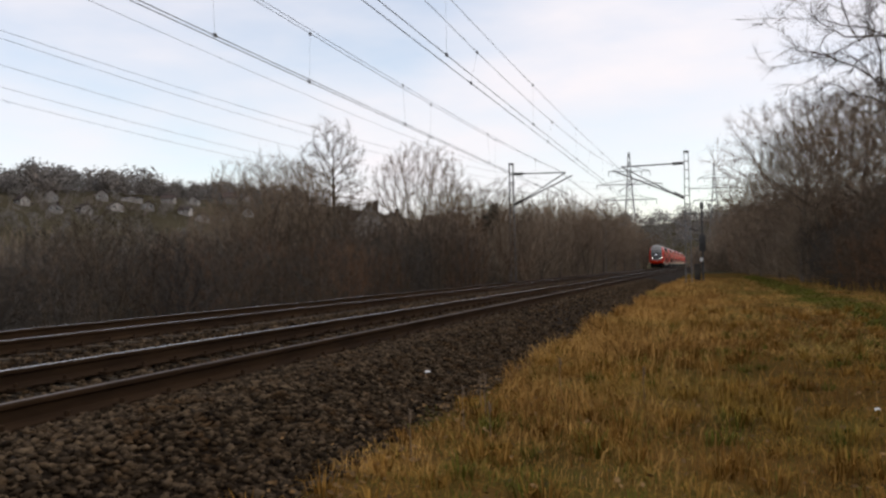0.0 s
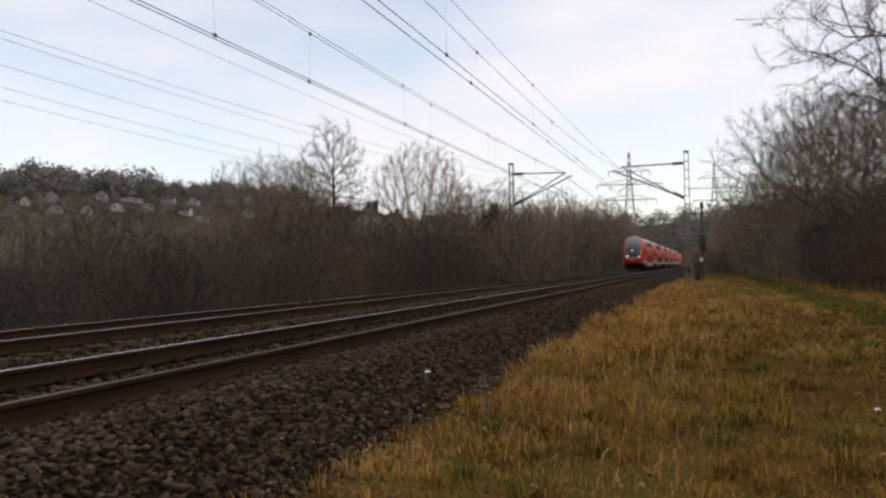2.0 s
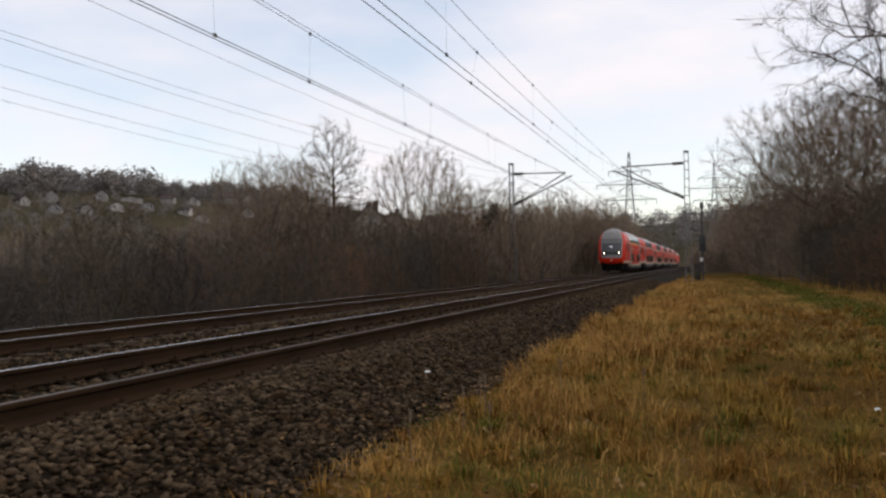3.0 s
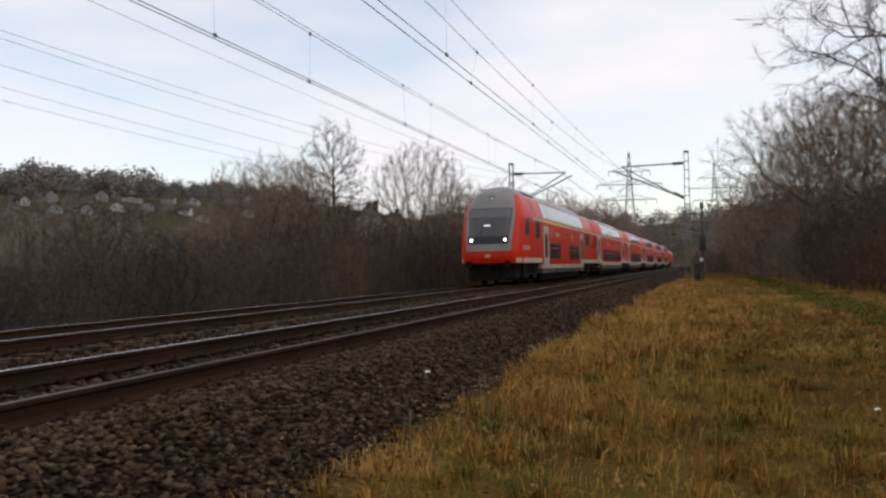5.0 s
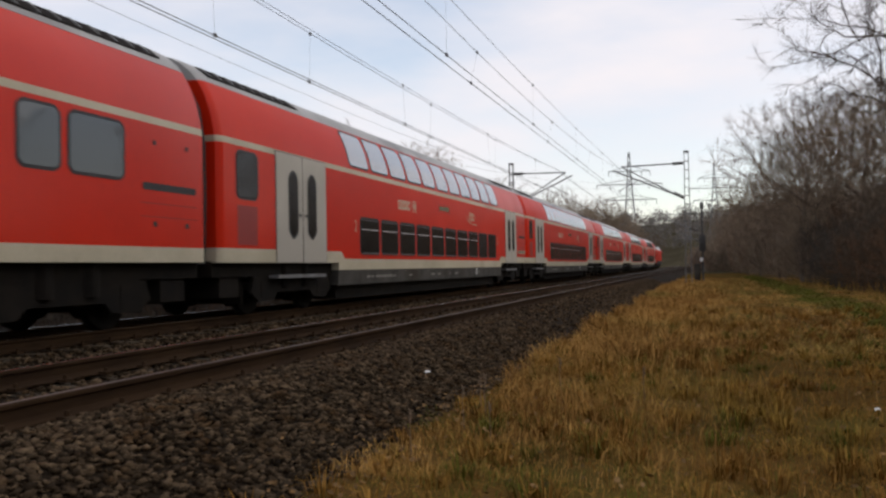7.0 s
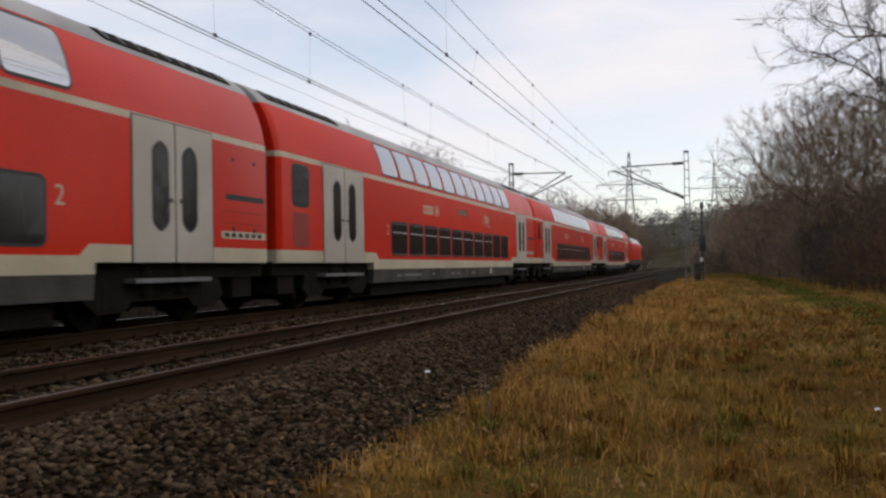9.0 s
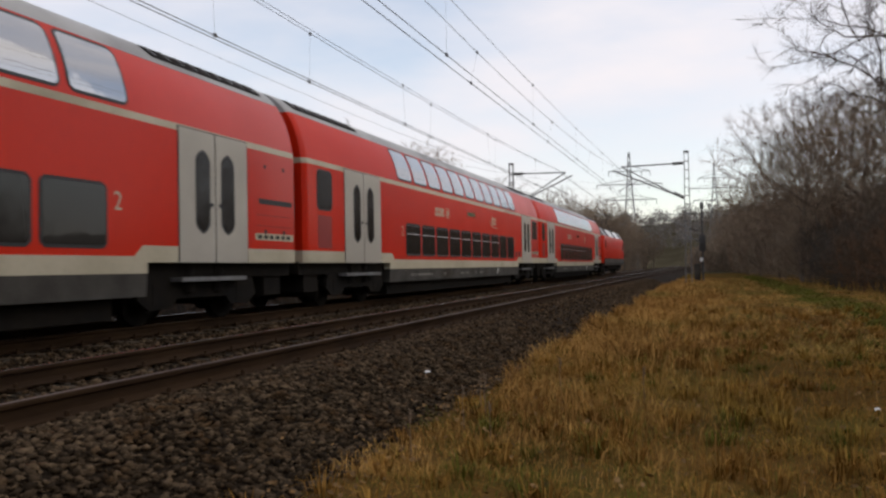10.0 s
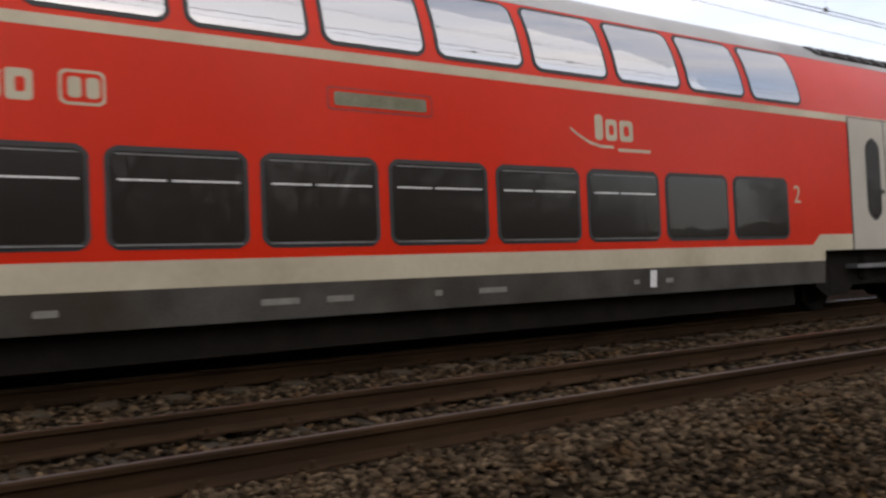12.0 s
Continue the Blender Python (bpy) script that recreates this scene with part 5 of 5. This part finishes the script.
# ---------------------------------------------------------------- distance
def woodland(name, label, x0, x1, y0, y1, count, size, seed, facets=150):
    """Far woods: crowns of many small facets, dense in the middle and thin at the rim, on the slope."""
    rng = np.random.default_rng(seed)
    x, y = rng.uniform(x0, x1, count), rng.uniform(y0, y1, count)
    z = ground_height(x, y)
    s = size * (0.5 + 0.9 * rng.uniform(0, 1, count) ** 1.8)
    d = rng.normal(size=(count, facets, 3))
    d /= np.linalg.norm(d, axis=2)[..., None]
    d *= (rng.uniform(0, 1, (count, facets)) ** 0.5)[..., None]
    tall = rng.uniform(0.95, 1.5, count)
    c = d * s[:, None, None] * np.stack([np.ones(count), np.ones(count), tall], 1)[:, None, :]
    c[..., 2] = np.maximum(c[..., 2], -0.9 * s[:, None]) + (s * tall * 1.0)[:, None]
    c += np.stack([x, y, z], 1)[:, None, :]
    tri = rng.normal(size=(count, facets, 3, 3)) * 0.105 * s[:, None, None, None]
    v = (c[:, :, None, :] + tri).reshape(-1, 3)
    tagged(sheet(name, v, np.arange(len(v)).reshape(-1, 3), HILL), label, "woodland", kind="stuff")


woodland("hillside_woods", "grey-brown leafless woodland on the far hillside", -440, -350, 130, 800, 1100, 5.2, 4, 190)
woodland("garden_trees", "leafless garden trees between the hillside houses", -338, -190, 160, 760, 1100, 2.5, 7, 90)
woodland("valley_woods", "dark leafless woods at the foot of the hill", -170, -60, 60, 420, 900, 2.3, 5, 150)
woodland("ridge_woods", "distant wooded ridge at the end of the line", -160, 260, 480, 900, 1200, 4.4, 6, 90)


def house(x, y, w, d, h, yaw, gable):
    z = on(x, y)
    b = thing("house", "pale plastered house with a dark tiled gable roof on the hillside", "house", "houses on the hillside", at=pose(x, y, z, 0, 0, yaw))
    part("wall", Geo().loft([[(px, yy, pz) for px, pz in ((-w / 2, -3), (w / 2, -3), (w / 2, h), (0, h + gable), (-w / 2, h))] for yy in (-d / 2, d / 2)]), PLASTER, b)
    for s in (-1, 1):
        o = 0.5
        sl = gable / (w / 2)
        part("roof", Geo().loft([[(s * 0.0, yy, h + gable + 0.05), (s * (w / 2 + o), yy, h - o * sl + 0.05), (s * (w / 2 + o), yy, h - o * sl + 0.35), (0, yy, h + gable + 0.4)] for yy in (-d / 2 - o, d / 2 + o)]), TILE, b)
    part("chimney", Geo().box(w * 0.12, w * 0.12 + 0.8, -0.4, 0.4, h, h + gable + 0.9), TILE, b)
    for s in (-1, 1):
        for i in range(3):
            for lev in (1.0, 3.7):
                if lev + 1.3 < h + 0.3:
                    yy = -d / 2 + d * (i + 0.5) / 3
                    win = part("window", Geo().box(min(s * w / 2, s * (w / 2 + 0.06)), max(s * w / 2, s * (w / 2 + 0.06)), yy - 0.7, yy + 0.7, lev, lev + 1.3), WHITEPAINT, b)
                    part("pane", Geo().box(min(s * (w / 2 + 0.05), s * (w / 2 + 0.09)), max(s * (w / 2 + 0.05), s * (w / 2 + 0.09)), yy - 0.58, yy + 0.58, lev + 0.1, lev + 1.2), WINDOWDARK, win)
        for i in (-1, 1):
            xx = i * w / 4
            win = part("window", Geo().box(xx - 0.7, xx + 0.7, min(s * d / 2, s * (d / 2 + 0.06)), max(s * d / 2, s * (d / 2 + 0.06)), 1.0, 2.4), WHITEPAINT, b)
            part("pane", Geo().box(xx - 0.58, xx + 0.58, min(s * (d / 2 + 0.05), s * (d / 2 + 0.09)), max(s * (d / 2 + 0.05), s * (d / 2 + 0.09)), 1.1, 2.3), WINDOWDARK, win)
    return b


for x, y, w, d, h, yaw, g in ((-334.8, 396.6, 8.5, 10, 3.6, 42, 3.6), (-324.2, 363.4, 6, 8, 3.0, 70, 2.2), (-336.9, 441.1, 8, 10, 3.4, 36, 3.4), (-331.8, 462.2, 15, 7, 2.4, 36, 1.0), (-330.4, 498.4, 8, 10, 3.0, 110, 2.6),
                              (-326.8, 522.2, 8, 9, 3.2, 20, 2.6), (-312.1, 419.7, 9, 7, 2.8, 60, 2.4), (-307.4, 367.3, 7, 9, 3.0, 30, 2.6), (-298.5, 467.9, 9, 8, 3.0, 100, 2.6), (-278.4, 479.0, 8, 8, 3.0, 28, 2.6),
                              (-290.9, 529.4, 9, 9, 3.4, 30, 3.0), (-339.4, 590.4, 15, 12, 5.0, 120, 5.5), (-331.8, 603.8, 11, 12, 5.0, 40, 5.0), (-281.9, 459.4, 9, 8, 3, 20, 2.6), (-307.3, 388.0, 8, 7, 3, 70, 2.4),
                              (-311.0, 447.6, 9, 7, 3, 40, 2.6),
                              (-59.5, 138.0, 8, 10, 7.2, 115, 4.0), (-54.8, 128.8, 7, 9, 8.0, 20, 3.5), (-49, 125.8, 7, 8, 8.0, 25, 3.8), (-50.9, 141, 7, 8, 7.5, 25, 4), (-44, 150, 7, 8, 7.5, 60, 4)):
    k = 0.82 if x < -200 else 1.0
    house(x, y, w * k, d * k, h * k, yaw, g * k)


# ---------------------------------------------------------------- meadow
def blades(name, label, mat, x0, x1, y0, y1, count, length, width, seed, power=1.0, keep=None):
    rng = np.random.default_rng(seed)
    x = rng.uniform(x0, x1, count)
    y = y0 + (y1 - y0) * rng.uniform(0, 1, count) ** power
    # grow in tussocks
    tuft = np.sin(x * 3.1 + np.sin(y * 2.3) * 2) * np.sin(y * 2.7 + np.sin(x * 1.9) * 2) + 0.6 * np.sin(x * 7.3 + y * 5.1)
    ok = rng.uniform(-2.2, 1.0, count) < tuft
    if keep is not None:
        ok &= keep(x, y, rng)
    x, y, tuft = x[ok], y[ok], tuft[ok]
    n = len(x)
    z = ground_height(x, y)
    a = rng.uniform(0, 2 * np.pi, n)
    L = length * rng.uniform(0.45, 1.25, n) * (1 + 0.25 * tuft)
    w = width * rng.uniform(0.6, 1.3, n)
    bend = rng.uniform(0.5, 2.5, n)
    side = np.stack([np.cos(a), np.sin(a), np.zeros(n)], 1)
    fwd = np.stack([-np.sin(a), np.cos(a), np.zeros(n)], 1)
    base = np.stack([x, y, z - 0.02], 1)
    up = np.array([0, 0, 1.0])
    mid = base + up * (L * (0.62 - 0.16 * bend))[:, None] + fwd * (L * 0.26 * bend)[:, None]
    tip = base + up * (L * np.maximum(0.16, 1.0 - 0.44 * bend))[:, None] + fwd * (L * 0.75 * bend)[:, None]
    v = np.stack([base - side * w[:, None], base + side * w[:, None], mid + side * w[:, None] * 0.8, mid - side * w[:, None] * 0.8, tip + side * w[:, None] * 0.25, tip - side * w[:, None] * 0.25], 1).reshape(-1, 3)
    o = np.arange(n) * 6
    faces = np.concatenate([np.stack([o, o + 1, o + 2, o + 3], 1), np.stack([o + 3, o + 2, o + 4, o + 5], 1)])
    return tagged(sheet(name, v, faces, mat), label, "grass", kind="stuff")


def green_path(x, y, rng):
    """More green along the trodden path and in a few damp patches."""
    path = np.exp(-((x - 3.9) / 0.75) ** 2) * (y > 11)
    patch = (np.sin(x * 1.1 + 2) * np.sin(y * 0.55 + 1) > 0.45) * 0.5
    patch = np.maximum(patch, 0.95 * np.exp(-((x + 1.2) / 1.1) ** 2 - ((y - 6.4) / 1.9) ** 2))
    return rng.uniform(0, 1, len(x)) < np.maximum(path, patch) + 0.24


edge = lambda x, y, rng: x > TOE + 0.12 + 0.4 * np.exp(-((y - 5.5) / 2.6) ** 2) * rng.uniform(0.3, 1, len(x)) + 0.18 * np.sin(y * 1.7) + 0.15 * np.sin(y * 4.1)
blades("dry_grass", "matted dry straw-coloured meadow grass beside the ballast", STRAW, TOE - 0.1, 4.8, 3.2, 14, 100000, 0.145, 0.0024, 1, 1.2, lambda x, y, rng: edge(x, y, rng) & (rng.uniform(0, 1, len(x)) < 0.45 + 0.55 * np.clip(np.sin(x * 1.7 + 0.6 * y) * np.sin(0.9 * y - x) + 0.4, 0, 1)))
blades("meadow_grass", "straw-coloured winter grass across the meadow", PALESTRAW, TOE - 0.1, 9.5, 14, 80, 100000, 0.19, 0.0075, 2, 1.5, lambda x, y, rng: edge(x, y, rng) & (np.abs(x - 3.9) > 0.75 + 0.25 * np.sin(y)))
blades("trampled_grass", "thin trampled winter grass round the standpoint", STRAW, TOE - 0.1, 7.0, -9, 3.4, 60000, 0.12, 0.004, 12, 1.0, edge)
blades("green_grass", "short green grass between the dry tussocks", GREEN, TOE, 5.0, 3.2, 16, 90000, 0.12, 0.0026, 3, 1.2, green_path)
blades("path_grass", "short green grass along the trodden path", GREEN, 0.5, 8.0, 14, 75, 70000, 0.13, 0.010, 4, 1.3, green_path)


blades("lush_path_grass", "short bright green grass on the trodden path", GREEN, 3.0, 4.9, 13, 95, 42000, 0.12, 0.012, 6, 1.5, lambda x, y, rng: np.abs(x - 3.9 - 0.25 * np.sin(y * 0.3)) < 0.55 + 0.4 * rng.uniform(0, 1, len(x)))
blades("bank_grass", "pale dry grass on the far edge of the ballast", STRAW, -13.4, -12.1, 14, 70, 9000, 0.26, 0.006, 8, 1.2, lambda x, y, rng: rng.uniform(0, 1, len(x)) < 0.12 + 0.9 * np.exp(-((y - 25) / 2.2) ** 2))


def tussocks(name, label, mat, count, per, length, seed, y0, y1):
    """Clumps of long arching blades that lean outwards from their middle."""
    rng = np.random.default_rng(seed)
    cx, cy = rng.uniform(TOE + 0.1, 5.5, count), y0 + (y1 - y0) * rng.uniform(0, 1, count) ** 1.4
    size = rng.uniform(0.6, 1.35, count)
    n = count * per
    a = rng.uniform(0, 2 * np.pi, n)
    r = 0.10 * np.sqrt(rng.uniform(0, 1, n)) * np.repeat(size, per)
    x, y = np.repeat(cx, per) + r * np.cos(a), np.repeat(cy, per) + r * np.sin(a)
    L = length * np.repeat(size, per) * rng.uniform(0.5, 1.2, n)
    out = np.stack([np.cos(a), np.sin(a), np.zeros(n)], 1)
    side = np.stack([-np.sin(a), np.cos(a), np.zeros(n)], 1) * (0.003 * rng.uniform(0.6, 1.4, n) * (1 + np.repeat(cy, per) * 0.05))[:, None]
    base = np.stack([x, y, ground_height(x, y) - 0.02], 1)
    lean_out = rng.uniform(0.2, 1.0, n)
    up = np.array([0, 0, 1.0])
    mid = base + up * (L * 0.55)[:, None] + out * (L * 0.25 * lean_out)[:, None]
    tip = base + up * (L * (0.95 - 0.55 * lean_out))[:, None] + out * (L * 0.75 * lean_out)[:, None]
    v = np.stack([base - side, base + side, mid + side * 0.8, mid - side * 0.8, tip + side * 0.25, tip - side * 0.25], 1).reshape(-1, 3)
    o = np.arange(n) * 6
    f = np.concatenate([np.stack([o, o + 1, o + 2, o + 3], 1), np.stack([o + 3, o + 2, o + 4, o + 5], 1)])
    return tagged(sheet(name, v, f, mat), label, "grass", kind="stuff")


tussocks("grass_tussocks", "arching tussocks of dry straw-coloured grass", STRAW, 420, 50, 0.22, 21, 3.4, 26)
tussocks("green_tussocks", "arching tussocks of fresh green grass", GREEN, 190, 50, 0.17, 22, 3.4, 20)


def crest_grass():
    """Taller soft straw standing along the crest beside the ballast."""
    rng = np.random.default_rng(31)
    n = 26000
    y = 5.5 + 54 * rng.uniform(0, 1, n) ** 1.5
    x = TOE + 0.15 + np.abs(rng.normal(0, 1.3, n)) + 0.3 * np.sin(y * 0.9)
    L = rng.uniform(0.14, 0.40, n) * np.clip(0.45 + (y - 5.5) * 0.08, 0.45, 1) * (0.75 + 0.25 * np.sin(x * 2.1 + y * 1.3))
    a = rng.uniform(0, 2 * np.pi, n)
    w = 0.0022 * rng.uniform(0.6, 1.4, n) * (1 + y * 0.07)
    lean_to = np.stack([np.cos(a), np.sin(a), np.zeros(n)], 1) * (L * rng.uniform(0.2, 0.9, n))[:, None]
    side = np.stack([-np.sin(a), np.cos(a), np.zeros(n)], 1) * w[:, None]
    base = np.stack([x, y, ground_height(x, y) - 0.02], 1)
    up = np.array([0, 0, 1.0])
    mid, tip = base + up * (L * 0.6)[:, None] + lean_to * 0.3, base + up * (L * 0.85)[:, None] + lean_to
    v = np.stack([base - side, base + side, mid + side * 0.8, mid - side * 0.8, tip + side * 0.3, tip - side * 0.3], 1).reshape(-1, 3)
    o = np.arange(n) * 6
    f = np.concatenate([np.stack([o, o + 1, o + 2, o + 3], 1), np.stack([o + 3, o + 2, o + 4, o + 5], 1)])
    tagged(sheet("crest_grass", v, f, PALESTRAW), "tall soft straw-coloured grass along the ballast edge", "grass", kind="stuff")


crest_grass()


def weed(x, y, h, turn):
    w = thing("weed_stalk", "thin dry brown weed stalk standing in the grass", "weed", "weed stalks", at=pose(x, y, on(x, y), 0, 0, turn))
    part("stalk", Geo().rod((0, 0, -0.03), (0.02, 0, h * 0.6), 0.004, 0.003, 5).rod((0.02, 0, h * 0.6), (0.0, 0.01, h), 0.003, 0.002, 5), TWIG, w)
    head = Geo()
    for k in range(9):
        z = h * (0.72 + 0.03 * k)
        head.rod((0.01, 0, z), (0.01 + 0.02 * math.cos(k * 2.4), 0.02 * math.sin(k * 2.4), z + 0.025), 0.005, 0.002, 4)
    part("seed_head", head, TWIG, w)


for x, y, h in ((-1.97, 7.2, 0.36), (-1.85, 7.5, 0.42), (-2.05, 8.1, 0.33), (-1.6, 6.6, 0.3), (-2.1, 6.2, 0.34), (-1.5, 9.4, 0.4), (-0.6, 8.8, 0.35)):
    weed(x, y, h, 40 * h * 10)


def litter():
    rng = np.random.default_rng(9)
    n = 6200
    x, y = rng.uniform(-1.8, 7.5, n), 3.5 + 26 * rng.uniform(0, 1, n) ** 1.3
    x[:1300] = TOE + rng.normal(0.22, 0.20, 1300)
    x[1300:2900] = rng.uniform(1.5, 6.5, 1600)
    z = np.where(x < TOE, bed_level(x) + 0.05, ground_height(x, y) + rng.uniform(0.02, 0.10, n))
    a = rng.uniform(0, 6.28, n)
    s = rng.uniform(0.012, 0.034, n)
    c, d = np.cos(a) * s, np.sin(a) * s
    t = rng.uniform(-0.5, 0.5, (n, 2)) * s[:, None]
    v = np.stack([np.stack([x + c, y + d, z + t[:, 0]], 1), np.stack([x - d * .6, y + c * .6, z + t[:, 1]], 1), np.stack([x - c, y - d, z - t[:, 0]], 1), np.stack([x + d * .6, y - c * .6, z - t[:, 1]], 1)], 1).reshape(-1, 3)
    f = np.arange(n * 4).reshape(-1, 4)
    tagged(sheet("fallen_leaves", v, f, LEAF), "scattered curled brown fallen leaves in the grass", "leaves", kind="stuff")


litter()


def scrap(x, y, z, s):
    g = Geo().add([(-s, -0.6 * s, 0), (s, -0.5 * s, 0.01), (0.8 * s, 0.6 * s, 0.02), (-0.7 * s, 0.5 * s, 0.012), (-0.2 * s, 0, 0.55 * s), (0.4 * s, 0.1 * s, 0.45 * s)],
                  [(0, 1, 5, 4), (1, 2, 5), (2, 3, 4, 5), (3, 0, 4), (0, 3, 2, 1)])
    ob = part("paper_scrap", g, WHITEPAINT)
    ob.matrix_basis = pose(x, y, z, 0, 0, 25)
    tagged(ob, "small crumpled white scrap lying on the ground", "litter", "litter")


scrap(-2.98, 9.35, -0.335, 0.045)
scrap(1.35, 8.3, GRASS + 0.09, 0.03)


# ---------------------------------------------------------------- signal by the mast
def signal():
    s = thing("railway_signal", "dark railway signal post with cabinet and small white plate", "signal", at=pose(-0.3, 72, 0))
    part("post", Geo().rod((0, 0, -0.7), (0, 0, 5.3), 0.075, 0.065, 10), RUST, s)
    head = part("signal_head", Geo().prism([(-0.24, 1.75), (0.24, 1.75), (0.24, 2.85), (0.16, 3.0), (-0.16, 3.0), (-0.24, 2.85)], -0.22, -0.06), RUST, s, "dark signal head")
    for z in (2.0, 2.35, 2.7):
        part("lamp_hood", Geo().rod((0, -0.34, z), (0, -0.21, z), 0.10, 0.10, 10, False), RUST, head)
    part("top_plate", Geo().box(-0.14, 0.14, -0.12, -0.08, 5.0, 5.55), RUST, s)
    part("cabinet", Geo().box(-0.65, -0.2, -0.25, 0.25, -0.7, 0.7).box(-0.69, -0.16, -0.29, 0.29, 0.7, 0.76), SKIRT, s, "grey relay cabinet")
    part("white_plate", Geo().box(-0.22, 0.03, -0.26, -0.23, 0.95, 1.25), WHITEPAINT, s, "small white plate")
    for k in range(9):
        part("ladder_rung", Geo().rod((-0.16, 0.12, 0.2 + 0.28 * k), (0.16, 0.12, 0.2 + 0.28 * k), 0.012, n=5), RUST, s)


signal()


# ---------------------------------------------------------------- movement
# seconds, and metres by which the train hangs back behind an even run
LATE = [(0.0, 8.6), (0.5, 7.2), (1.0, 5.9), (1.5, 4.8), (2.0, 3.7), (2.5, 2.8), (3.2, 1.9), (4.0, 1.1), (5.0, 0.55), (6.0, 0.5), (6.5, 0.55), (7.0, 0.05), (8.0, 0.0), (9.0, 0.0), (10.0, 0.05), (10.5, -0.1),
        (10.7, -0.65), (11.0, -0.66), (11.5, -0.64), (12.0, -0.62)]


def motions():
    for car, off in zip(CARS, OFFSETS):
        walk(car, [(t, pose(FAR, HEAD + off + late - SPEED * t, 0)) for t, late in LATE])


motions()
